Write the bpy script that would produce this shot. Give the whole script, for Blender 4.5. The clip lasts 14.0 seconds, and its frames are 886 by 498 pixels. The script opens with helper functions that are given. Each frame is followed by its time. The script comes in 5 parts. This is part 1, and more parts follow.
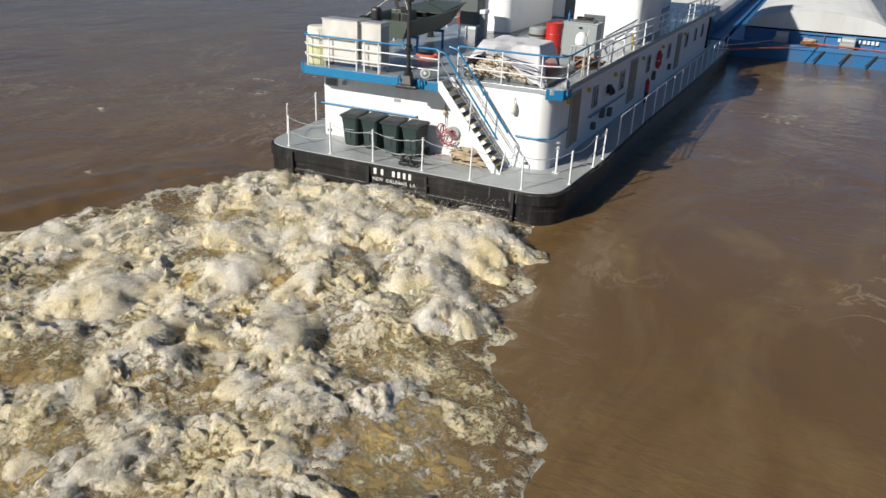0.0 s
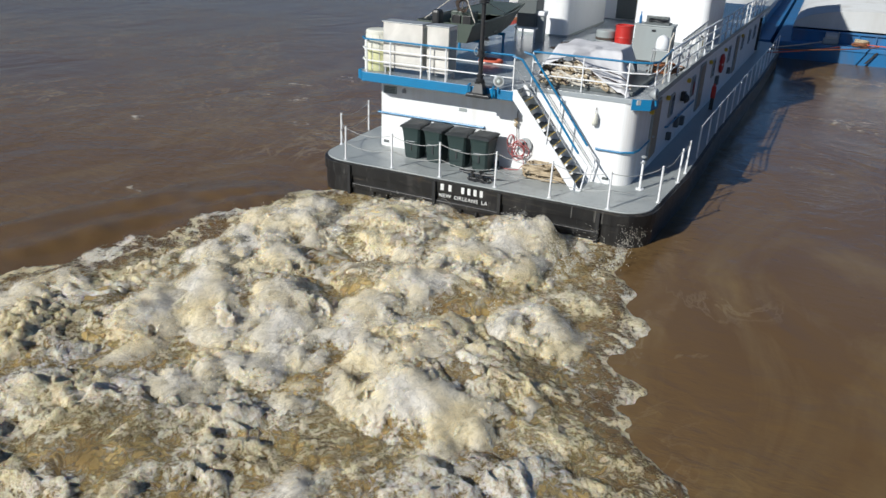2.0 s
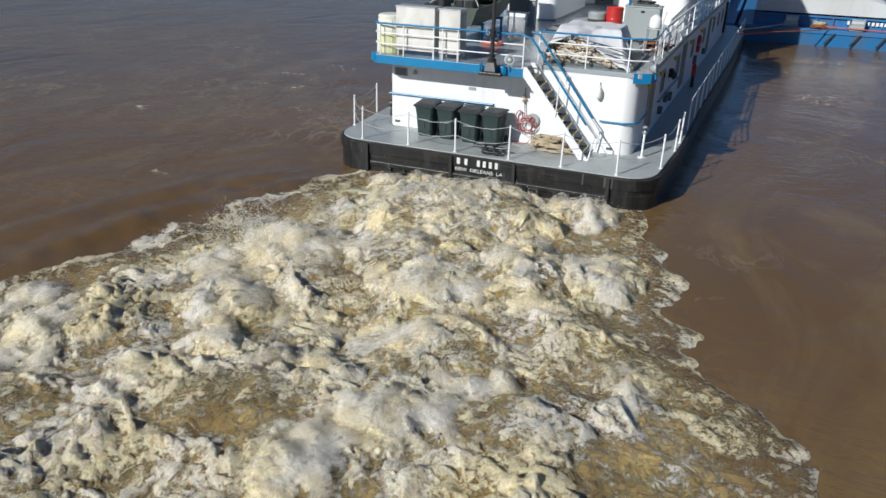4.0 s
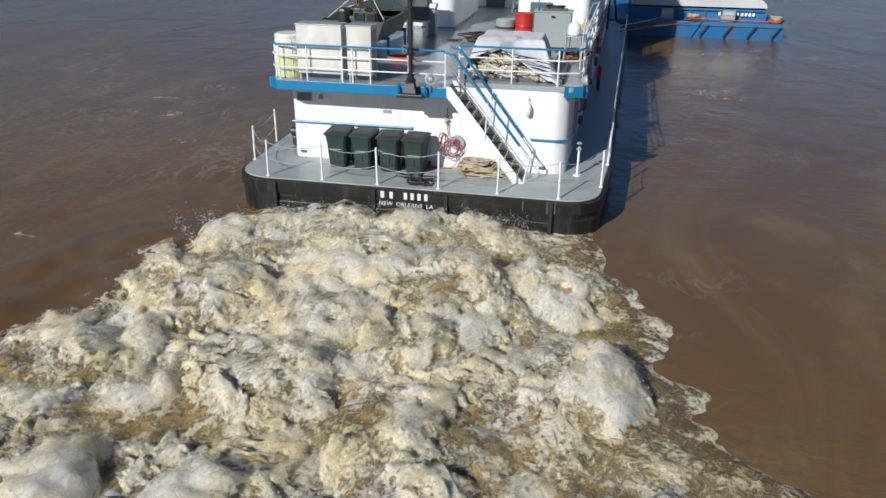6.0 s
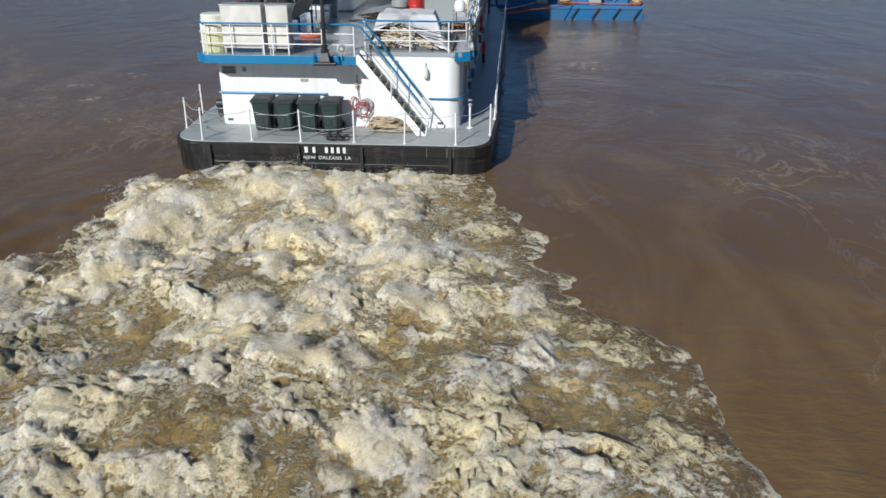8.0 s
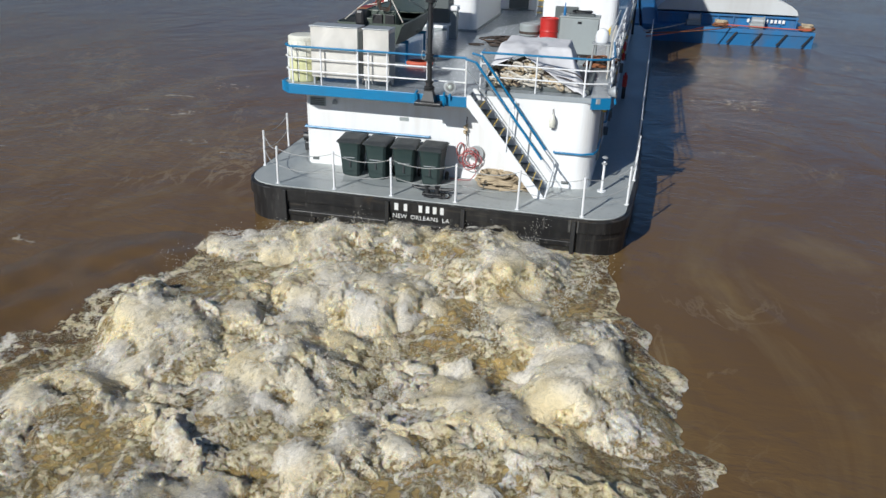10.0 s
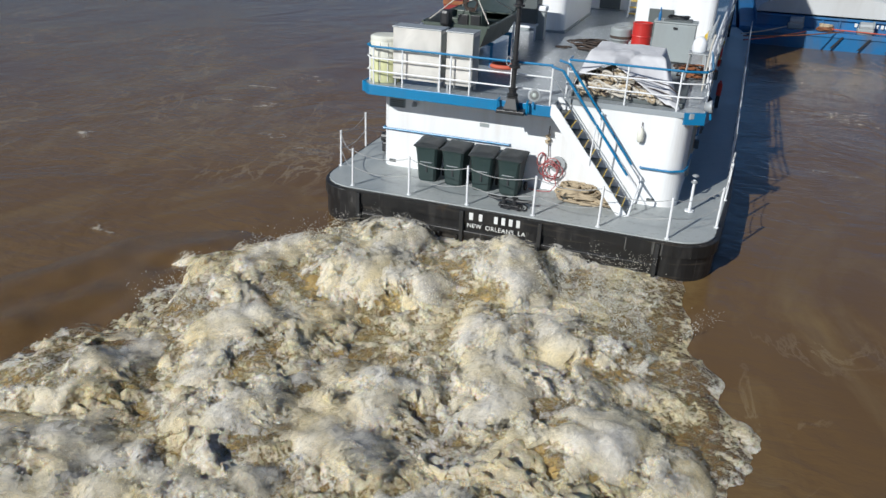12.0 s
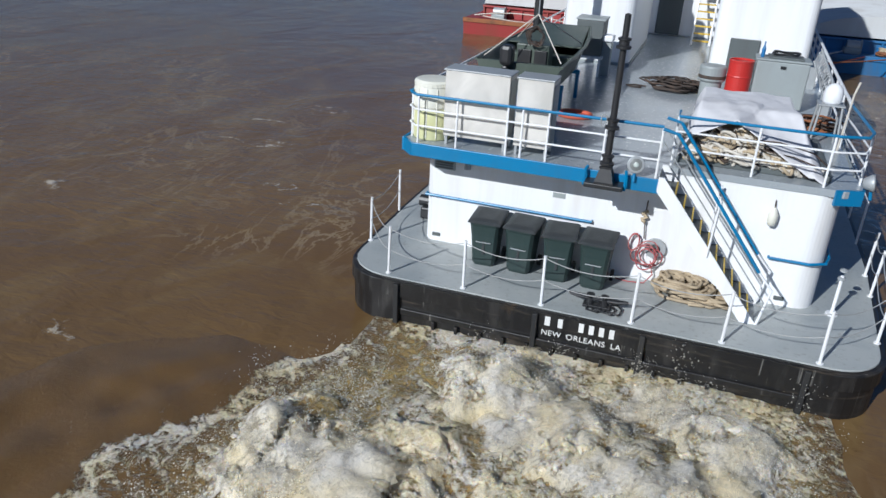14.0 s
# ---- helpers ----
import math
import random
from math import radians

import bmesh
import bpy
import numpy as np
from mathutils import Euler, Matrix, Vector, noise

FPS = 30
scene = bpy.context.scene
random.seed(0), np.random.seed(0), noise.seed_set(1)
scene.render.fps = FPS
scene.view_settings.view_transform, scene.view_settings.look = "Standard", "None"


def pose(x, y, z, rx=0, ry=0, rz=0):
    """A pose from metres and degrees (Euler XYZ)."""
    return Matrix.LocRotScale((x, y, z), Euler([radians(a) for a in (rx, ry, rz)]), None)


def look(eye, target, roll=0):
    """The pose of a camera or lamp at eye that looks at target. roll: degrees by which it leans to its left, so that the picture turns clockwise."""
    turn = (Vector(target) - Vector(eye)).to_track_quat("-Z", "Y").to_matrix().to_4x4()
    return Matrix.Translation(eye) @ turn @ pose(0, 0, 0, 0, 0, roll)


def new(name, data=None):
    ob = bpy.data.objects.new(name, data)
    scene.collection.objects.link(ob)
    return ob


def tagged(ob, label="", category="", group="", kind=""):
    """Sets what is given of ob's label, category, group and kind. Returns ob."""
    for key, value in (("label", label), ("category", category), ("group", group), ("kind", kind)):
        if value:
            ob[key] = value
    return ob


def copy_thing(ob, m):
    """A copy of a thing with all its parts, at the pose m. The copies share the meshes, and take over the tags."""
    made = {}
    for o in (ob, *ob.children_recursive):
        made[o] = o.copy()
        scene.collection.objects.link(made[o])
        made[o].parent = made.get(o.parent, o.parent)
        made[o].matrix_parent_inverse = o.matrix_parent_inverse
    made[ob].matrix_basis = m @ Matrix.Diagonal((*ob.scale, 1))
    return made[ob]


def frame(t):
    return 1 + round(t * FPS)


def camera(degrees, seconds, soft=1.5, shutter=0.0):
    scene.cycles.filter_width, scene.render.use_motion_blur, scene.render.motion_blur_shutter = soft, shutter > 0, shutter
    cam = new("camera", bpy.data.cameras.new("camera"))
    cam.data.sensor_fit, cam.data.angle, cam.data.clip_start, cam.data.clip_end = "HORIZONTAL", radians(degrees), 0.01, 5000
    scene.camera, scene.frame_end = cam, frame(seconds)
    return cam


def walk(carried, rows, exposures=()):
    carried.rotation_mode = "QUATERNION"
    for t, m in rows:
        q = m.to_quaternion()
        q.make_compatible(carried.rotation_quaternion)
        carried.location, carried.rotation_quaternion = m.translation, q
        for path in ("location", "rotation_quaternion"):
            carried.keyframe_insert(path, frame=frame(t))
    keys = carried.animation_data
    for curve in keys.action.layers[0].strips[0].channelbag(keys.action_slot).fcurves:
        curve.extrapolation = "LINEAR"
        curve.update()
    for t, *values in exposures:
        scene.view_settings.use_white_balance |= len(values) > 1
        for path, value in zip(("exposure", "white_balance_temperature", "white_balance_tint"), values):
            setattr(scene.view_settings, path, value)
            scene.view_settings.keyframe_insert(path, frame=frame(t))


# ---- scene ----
cam = camera(61.3, 14.0)
PATH = [
    (0, (9.599, -20.433, 7.698), (8.845, -18.768, 6.886), 2.4),
    (0.5, (9.449, -21.324, 7.622), (8.692, -19.664, 6.801), 2.3),
    (1, (8.932, -21.364, 7.537), (8.173, -19.705, 6.717), 2.3),
    (1.5, (8.104, -20.524, 7.491), (7.338, -18.869, 6.669), 2.2),
    (2, (7.179, -19.519, 7.478), (6.409, -17.862, 6.666), 2.2),
    (2.2, (6.975, -19.457, 7.48), (6.202, -17.801, 6.667), 2.1),
    (4.3, (6.177, -21.649, 7.297), (5.514, -19.949, 6.476), 1.5),
    (4.5, (5.966, -21.478, 7.314), (5.303, -19.779, 6.495), 1.4),
    (4.55, (5.886, -21.373, 7.325), (5.223, -19.674, 6.506), 1.4),
    (4.85, (5.349, -20.615, 7.408), (4.973, -18.828, 6.59), 0.8),
    (5, (5.095, -20.263, 7.441), (4.719, -18.476, 6.623), 0.8),
    (5.5, (4.412, -19.407, 7.472), (4.042, -17.62, 6.653), 0.6),
    (6, (4.158, -19.611, 7.426), (3.795, -17.824, 6.605), 0.6),
    (6.15, (4.119, -19.846, 7.415), (3.756, -18.059, 6.594), 0.6),
    (6.45, (4.088, -20.499, 7.396), (3.993, -18.678, 6.576), 0.3),
    (6.5, (4.086, -20.611, 7.393), (3.991, -18.79, 6.573), 0.3),
    (7, (4.128, -21.816, 7.374), (4.034, -19.995, 6.553), 0.2),
    (7.5, (4.22, -22.996, 7.384), (4.126, -21.177, 6.558), 0.3),
    (8, (4.292, -23.544, 7.389), (4.193, -21.726, 6.56), 0.3),
    (8.1, (4.293, -23.501, 7.389), (4.09, -21.697, 6.558), 0.53),
    (8.2, (4.294, -23.426, 7.39), (3.997, -21.634, 6.556), 0.75),
    (8.3, (4.297, -23.319, 7.39), (3.978, -21.53, 6.556), 0.8),
    (8.5, (4.303, -23.008, 7.392), (3.984, -21.219, 6.558), 0.8),
    (9, (4.241, -21.504, 7.408), (3.916, -19.717, 6.571), 0.6),
    (9.2, (4.171, -20.85, 7.406), (3.848, -19.06, 6.574), 0.8),
    (11.3, (3.711, -16.954, 7.611), (3.143, -15.228, 6.774), 2.6),
    (11.5, (3.752, -17.171, 7.633), (3.177, -15.452, 6.787), 2.5),
    (12, (3.66, -17.885, 7.659), (3.08, -16.173, 6.804), 2.4),
    (12.5, (3.202, -17.688, 7.637), (2.622, -15.976, 6.781), 2.3),
    (13, (2.474, -16.597, 7.599), (1.892, -14.884, 6.746), 2.4),
    (13.5, (1.617, -15.09, 7.535), (1.036, -13.371, 6.693), 2.7),
    (14, (0.88, -13.868, 7.488), (0.301, -12.145, 6.654), 3.0),
]
walk(cam, [(t, look(eye, target, roll)) for t, eye, target, roll in PATH],
     exposures=[(0, 0.07, 6750, 8), (1.5, 0.0, 6400, 7), (5, -0.08, 6200, 7), (9, -0.11, 6200, 7), (12.5, -0.11, 6150, 7), (14, -0.14, 5850, 8)])

# ---- light ----
SUN_DIR = Vector((0.344, 0.793, -0.503))
world = bpy.data.worlds.new("sky")
scene.world = world
world.use_nodes = True
wn = world.node_tree.nodes
wl = world.node_tree.links
sky = wn.new("ShaderNodeTexSky")
sky.sky_type = 'NISHITA'
sky.sun_disc = False
sky.sun_elevation = radians(30.2)
sky.sun_rotation = radians(203.5)
sky.dust_density = 0.7
sky.ozone_density = 6.5
sky.air_density = 0.75
wl.new(sky.outputs[0], wn["Background"].inputs[0])
wn["Background"].inputs[1].default_value = 0.06
sun = new("sun", bpy.data.lights.new("sun", 'SUN'))
sun.data.energy = 4.9
sun.data.angle = radians(0.53)
sun.data.color = (1.0, 0.965, 0.91)
sun.matrix_world = look((0, 0, 60), Vector((0, 0, 60)) + SUN_DIR)


# ---- materials ----
class Nodes:
    """A small wrapper that adds and links shader nodes."""

    def __init__(self, name):
        self.mat = bpy.data.materials.new(name)
        self.mat.use_nodes = True
        self.t = self.mat.node_tree
        self.b = self.t.nodes["Principled BSDF"]

    def add(self, kind, **values):
        n = self.t.nodes.new(kind)
        for k, v in values.items():
            n.inputs[k.replace("_", " ")].default_value = v
        return n

    def link(self, a, b):
        self.t.links.new(a, b)

    def coords(self, space="Object", scale=(1, 1, 1)):
        c = self.t.nodes.new("ShaderNodeTexCoord")
        m = self.add("ShaderNodeMapping")
        m.inputs["Scale"].default_value = scale
        self.link(c.outputs[space], m.inputs["Vector"])
        return m.outputs[0]

    def noise(self, vec, scale, detail=4.0, rough=0.55, dist=0.0):
        n = self.add("ShaderNodeTexNoise", Scale=scale, Detail=detail, Roughness=rough, Distortion=dist)
        self.link(vec, n.inputs["Vector"])
        return n.outputs["Fac"]

    def ramp(self, fac, stops):
        r = self.t.nodes.new("ShaderNodeValToRGB")
        e = r.color_ramp.elements
        while len(e) < len(stops):
            e.new(0.5)
        for el, (p, c) in zip(e, stops):
            el.position = p
            el.color = (*c, 1) if len(c) == 3 else (c[0], c[0], c[0], 1)
        self.link(fac, r.inputs[0])
        return r.outputs[0]

    def mix(self, fac, a, b, mode="MIX"):
        m = self.t.nodes.new("ShaderNodeMix")
        m.data_type, m.blend_type = "RGBA", mode
        for v, i in ((fac, 0), (a, 6), (b, 7)):
            if isinstance(v, (int, float)):
                m.inputs[i].default_value = v
            elif isinstance(v, tuple):
                m.inputs[i].default_value = (*v, 1)
            else:
                self.link(v, m.inputs[i])
        return m.outputs[2]

    def math(self, op, a, b):
        m = self.t.nodes.new("ShaderNodeMath")
        m.operation = op
        for i, v in enumerate((a, b)):
            if isinstance(v, (int, float)):
                m.inputs[i].default_value = v
            else:
                self.link(v, m.inputs[i])
        return m.outputs[0]

    def bump(self, height, strength, distance=0.02, normal=None):
        n = self.add("ShaderNodeBump", Strength=strength, Distance=distance)
        self.link(height, n.inputs["Height"])
        if normal is not None:
            self.link(normal, n.inputs["Normal"])
        return n.outputs[0]

    def done(self, color=None, rough=None, metal=0.0, normal=None, spec=None):
        b = self.b
        for v, k in ((color, "Base Color"), (rough, "Roughness"), (metal, "Metallic"), (normal, "Normal"), (spec, "Specular IOR Level")):
            if v is None:
                continue
            if isinstance(v, (int, float)):
                b.inputs[k].default_value = v
            elif isinstance(v, tuple):
                b.inputs[k].default_value = (*v, 1)
            else:
                self.link(v, b.inputs[k])
        return self.mat


def paint(name, color, dirt, rough=0.45, dirty=0.35, scale=1.2, streak=(1, 1, 0.25), fine=14.0, bump=0.08, metal=0.0):
    """Painted or plain surface with broad stains, streaks and fine grain."""
    n = Nodes(name)
    v = n.coords("Object", streak)
    broad = n.noise(v, scale, 6, 0.6, 0.4)
    grain = n.noise(n.coords(), fine, 5, 0.65)
    f = n.math("MULTIPLY", n.ramp(broad, [(0.45, (0,)), (0.78, (1,))]), dirty * 1.6)
    g = n.math("MULTIPLY", n.ramp(grain, [(0.5, (0,)), (0.75, (1,))]), dirty * 0.6)
    c = n.mix(n.math("MAXIMUM", f, g), color, dirt)
    r = n.math("ADD", n.math("MULTIPLY", grain, 0.25), rough - 0.1)
    return n.done(c, r, metal, n.bump(grain, bump, 0.01))


def make_hull_black():
    n = Nodes("hull_black_paint")
    v = n.coords("Object", (1, 1, 0.18))
    streak = n.noise(v, 5.0, 6, 0.65)
    broad = n.noise(n.coords(), 0.9, 5, 0.6, 0.5)
    scrape = n.noise(n.coords("Object", (0.35, 0.35, 4.0)), 2.2, 5, 0.6)
    c = n.mix(n.ramp(streak, [(0.5, (0,)), (0.75, (0.55,))]), (0.012, 0.0115, 0.0115), (0.055, 0.050, 0.045))
    c = n.mix(n.ramp(scrape, [(0.58, (0,)), (0.72, (0.7,))]), c, (0.075, 0.06, 0.045))
    c = n.mix(n.ramp(broad, [(0.64, (0,)), (0.76, (0.4,))]), c, (0.12, 0.075, 0.035))
    drip = n.noise(n.coords("Object", (7, 7, 0.35)), 1.6, 4, 0.6)
    c = n.mix(n.ramp(drip, [(0.64, (0,)), (0.74, (0.5,))]), c, (0.26, 0.25, 0.23))
    return n.done(c, n.math("ADD", n.math("MULTIPLY", streak, 0.4), 0.25), 0.0, n.bump(scrape, 0.25, 0.02))


def make_deck():
    n = Nodes("grey_deck_paint")
    v = n.coords()
    broad = n.noise(v, 0.7, 6, 0.6, 0.6)
    fine = n.noise(v, 9.0, 5, 0.65)
    c = n.mix(n.ramp(broad, [(0.35, (0,)), (0.7, (1,))]), (0.31, 0.335, 0.335), (0.43, 0.445, 0.43))
    c = n.mix(n.ramp(fine, [(0.55, (0,)), (0.75, (0.5,))]), c, (0.17, 0.16, 0.14))
    return n.done(c, n.ramp(broad, [(0.3, (0.28,)), (0.7, (0.55,))]), 0.0, n.bump(fine, 0.15, 0.01))


def make_steel():
    n = Nodes("weathered_stainless_steel")
    v = n.coords()
    cloud = n.noise(v, 1.6, 4, 0.5, 0.8)
    brush = n.noise(n.coords("Object", (40, 40, 1)), 3.0, 3)
    c = n.mix(n.ramp(cloud, [(0.35, (0,)), (0.7, (1,))]), (0.56, 0.54, 0.50), (0.74, 0.71, 0.66))
    return n.done(c, n.math("ADD", n.math("MULTIPLY", cloud, 0.3), 0.3), 0.2, n.bump(brush, 0.05, 0.005))


def make_water():
    """Muddy river: brown silt under a rippled, sky-reflecting skin."""
    n = Nodes("muddy_river_water")
    v = n.coords()
    broad = n.noise(v, 0.05, 4, 0.55, 1.2)
    eddy = n.noise(n.coords("Object", (1, 0.45, 1)), 0.22, 5, 0.6, 2.2)
    c = n.mix(n.ramp(broad, [(0.35, (0,)), (0.68, (1,))]), (0.138, 0.079, 0.030), (0.176, 0.108, 0.046))
    c = n.mix(n.ramp(eddy, [(0.5, (0,)), (0.75, (0.55,))]), c, (0.255, 0.178, 0.077))
    vein = n.noise(n.coords("Object", (0.8, 0.35, 1)), 0.55, 7, 0.6, 1.8)
    ridge = n.math("ABSOLUTE", n.math("SUBTRACT", vein, 0.5), 0.0)
    patch = n.noise(v, 0.11, 3, 0.5, 0.5)
    line = n.math("MULTIPLY", n.ramp(ridge, [(0.0, (1,)), (0.022, (0,))]), n.ramp(patch, [(0.50, (0,)), (0.68, (0.5,))]))
    c = n.mix(line, c, (0.42, 0.33, 0.20))
    swell = n.noise(n.coords("Object", (1, 0.6, 1)), 0.35, 3, 0.5, 0.8)
    chop = n.noise(n.coords("Object", (0.55, 1.3, 1)), 1.5, 4, 0.6, 0.5)
    calm = n.ramp(broad, [(0.4, (0.25,)), (0.65, (1,))])
    h1 = n.bump(swell, 0.5, 0.25)
    h2 = n.bump(n.math("MULTIPLY", chop, calm), 0.6, 0.08, h1)
    ripple = n.noise(n.coords("Object", (0.7, 1.2, 1)), 3.6, 4, 0.6, 0.8)
    h2 = n.bump(n.math("MULTIPLY", ripple, calm), 0.5, 0.05, h2)
    mat = n.done(c, 0.17, 0.0, h2, 0.8)
    n.b.inputs["IOR"].default_value = 1.33
    return mat


def make_foam():
    """Churned wash: grey-white froth and pale cream foam over golden, silt-laden water."""
    n = Nodes("churned_wash_foam")
    v = n.coords()
    at = n.t.nodes.new("ShaderNodeAttribute")
    at.attribute_name = "foam_cover"
    still = n.t.nodes.new("ShaderNodeAttribute")
    still.attribute_name = "silt"
    info = n.t.nodes.new("ShaderNodeObjectInfo")
    big = n.noise(v, 0.8, 4, 0.55, 0.8)
    lace = n.noise(v, 4.6, 9, 0.70, 1.5)
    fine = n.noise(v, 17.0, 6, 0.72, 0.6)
    vein = n.noise(v, 2.7, 8, 0.62, 1.8)
    strand = n.ramp(n.math("ABSOLUTE", n.math("SUBTRACT", vein, 0.5), 0.0), [(0.0, (0.42,)), (0.045, (0,))])
    loose = n.math("ADD", n.math("MULTIPLY", n.math("SUBTRACT", lace, 0.5), 3.4), n.math("MULTIPLY", n.math("SUBTRACT", fine, 0.5), 1.2))
    loose = n.math("MULTIPLY", loose, n.math("MINIMUM", n.math("ADD", at.outputs["Fac"], 0.25), 1.1))
    cover = n.math("ADD", n.math("ADD", at.outputs["Fac"], strand), loose)
    cover = n.math("ADD", cover, n.math("MULTIPLY", n.math("SUBTRACT", info.outputs["Random"], 0.5), 0.14))
    f = n.ramp(cover, [(0.18, (0,)), (0.42, (0.14,)), (0.60, (0.80,)), (0.92, (1,))])
    silt = n.mix(n.ramp(big, [(0.32, (0,)), (0.68, (1,))]), (0.31, 0.205, 0.078), (0.60, 0.435, 0.175))
    # the dark of pits and hollows in the wash is painted into this colour
    silt = n.mix(n.ramp(vein, [(0.36, (0.8,)), (0.47, (0,))]), silt, (0.10, 0.070, 0.036))
    silt = n.mix(still.outputs["Fac"], silt, (0.156, 0.093, 0.038))
    warm = n.noise(v, 0.6, 3, 0.5, 0.4)
    cream = n.mix(n.ramp(warm, [(0.38, (0,)), (0.58, (1,))]), (0.88, 0.83, 0.73), (0.88, 0.77, 0.51))
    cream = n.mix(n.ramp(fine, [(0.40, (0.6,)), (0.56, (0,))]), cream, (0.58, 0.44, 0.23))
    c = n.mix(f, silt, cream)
    rough = n.ramp(f, [(0.0, (0.17,)), (0.45, (0.8,))])
    mid = n.noise(v, 9.0, 8, 0.75, 0.8)
    moving = n.math("SUBTRACT", 1.0, n.math("MULTIPLY", still.outputs["Fac"], 0.85))
    b1 = n.bump(n.math("MULTIPLY", lace, moving), 0.4, 0.08)
    b2 = n.bump(n.math("MULTIPLY", mid, n.math("ADD", f, 0.2)), 0.75, 0.08, b1)
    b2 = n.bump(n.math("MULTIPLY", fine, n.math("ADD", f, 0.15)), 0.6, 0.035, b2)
    n.b.inputs["IOR"].default_value = 1.33
    n.b.inputs["Subsurface Weight"].default_value = 0.5
    n.b.inputs["Subsurface Radius"].default_value = (0.30, 0.24, 0.14)
    n.b.inputs["Subsurface Scale"].default_value = 0.2
    return n.done(c, rough, 0.0, b2, n.ramp(f, [(0.0, (0.8,)), (0.5, (0.3,))]))


def make_drops():
    """Flying drops and froth flecks, which let half of the light through."""
    n = Nodes("white_water_drops")
    tint = n.mix(n.noise(n.coords(), 2.0, 3), (0.95, 0.94, 0.90), (0.93, 0.89, 0.78))
    n.done(tint, 0.5, 0.0, None, 0.3)
    glow = n.t.nodes.new("ShaderNodeBsdfTranslucent")
    n.link(tint, glow.inputs["Color"])
    both = n.t.nodes.new("ShaderNodeMixShader")
    both.inputs[0].default_value = 0.5
    n.link(n.b.outputs[0], both.inputs[1])
    n.link(glow.outputs[0], both.inputs[2])
    n.link(both.outputs[0], n.t.nodes["Material Output"].inputs["Surface"])
    return n.mat


def make_spray():
    """Fine white spray: ragged, half-clear veils that let light through."""
    n = Nodes("fine_white_spray")
    v = n.coords()
    at = n.t.nodes.new("ShaderNodeAttribute")
    at.attribute_name = "foam_cover"
    ragged = n.noise(v, 6.0, 10, 0.80, 1.3)
    warm = n.noise(v, 0.7, 3, 0.5, 0.4)
    tint = n.mix(n.ramp(warm, [(0.40, (0,)), (0.60, (1,))]), (0.95, 0.915, 0.845), (0.95, 0.86, 0.63))
    n.done(tint, 0.9, 0.0, None, 0.1)
    glow = n.t.nodes.new("ShaderNodeBsdfTranslucent")
    n.link(tint, glow.inputs["Color"])
    both = n.t.nodes.new("ShaderNodeMixShader")
    both.inputs[0].default_value = 0.4
    n.link(n.b.outputs[0], both.inputs[1])
    n.link(glow.outputs[0], both.inputs[2])
    dense = n.ramp(n.math("ADD", ragged, at.outputs["Fac"]), [(0.52, (0,)), (0.64, (0.5,)), (0.86, (0.85,))])
    clear = n.t.nodes.new("ShaderNodeBsdfTransparent")
    veil = n.t.nodes.new("ShaderNodeMixShader")
    n.link(dense, veil.inputs[0])
    n.link(clear.outputs[0], veil.inputs[1])
    n.link(both.outputs[0], veil.inputs[2])
    n.link(veil.outputs[0], n.t.nodes["Material Output"].inputs["Surface"])
    return n.mat


WHITE = paint("white_marine_paint", (0.80, 0.81, 0.82), (0.48, 0.40, 0.31), 0.4, 0.2, 1.6, (1.6, 1.6, 0.14))
BLUE = paint("blue_trim_paint", (0.005, 0.175, 0.37), (0.04, 0.12, 0.22), 0.35, 0.3)
DECK = make_deck()
ROOF_PAINT = paint("glossy_grey_deck_paint", (0.32, 0.35, 0.37), (0.19, 0.20, 0.20), 0.22, 0.35, 0.6, (1, 1, 1), 9.0)
LINE_GREY = paint("grey_cordage", (0.40, 0.40, 0.39), (0.2, 0.2, 0.19), 0.8, 0.4)
HULL = make_hull_black()
STEEL = make_steel()
WATER = make_water()
FOAM = make_foam()
BIN = paint("dark_green_plastic", (0.020, 0.040, 0.038), (0.07, 0.075, 0.07), 0.5, 0.25)
BIN_LID = paint("faded_black_plastic", (0.03, 0.035, 0.038), (0.09, 0.09, 0.09), 0.55, 0.3)
BLACK = paint("black_iron_paint", (0.02, 0.021, 0.023), (0.06, 0.05, 0.045), 0.4, 0.3)
RUBBER = paint("black_rubber", (0.016, 0.016, 0.016), (0.05, 0.045, 0.04), 0.7, 0.4)
ROPE = paint("tan_fibre_rope", (0.46, 0.37, 0.25), (0.20, 0.15, 0.10), 0.9, 0.6, 3.0, (1, 1, 1), 40.0, 0.6)
ROPE_PALE = paint("bleached_rope", (0.60, 0.56, 0.49), (0.35, 0.30, 0.24), 0.9, 0.4, 3.0, (1, 1, 1), 40.0, 0.5)
ROPE_DARK = paint("dark_tarred_rope", (0.05, 0.04, 0.035), (0.14, 0.08, 0.05), 0.85, 0.5, 3.0, (1, 1, 1), 40.0, 0.5)
HOSE_RED = paint("faded_red_hose", (0.36, 0.07, 0.075), (0.45, 0.28, 0.26), 0.6, 0.5, 3.0, (1, 1, 1))
TARP = paint("grey_canvas_tarp", (0.68, 0.67, 0.68), (0.46, 0.44, 0.44), 0.8, 0.35, 1.4, (1, 1, 1), 60.0, 0.15)
GREY = paint("grey_enamel", (0.30, 0.33, 0.33), (0.20, 0.19, 0.17), 0.45, 0.25)
GREY_DARK = paint("dark_grey_enamel", (0.10, 0.115, 0.115), (0.07, 0.065, 0.06), 0.5, 0.3)
RED = paint("red_plastic", (0.50, 0.025, 0.02), (0.28, 0.05, 0.04), 0.4, 0.3)
ORANGE = paint("faded_orange_float", (0.55, 0.11, 0.06), (0.30, 0.10, 0.07), 0.6, 0.4)
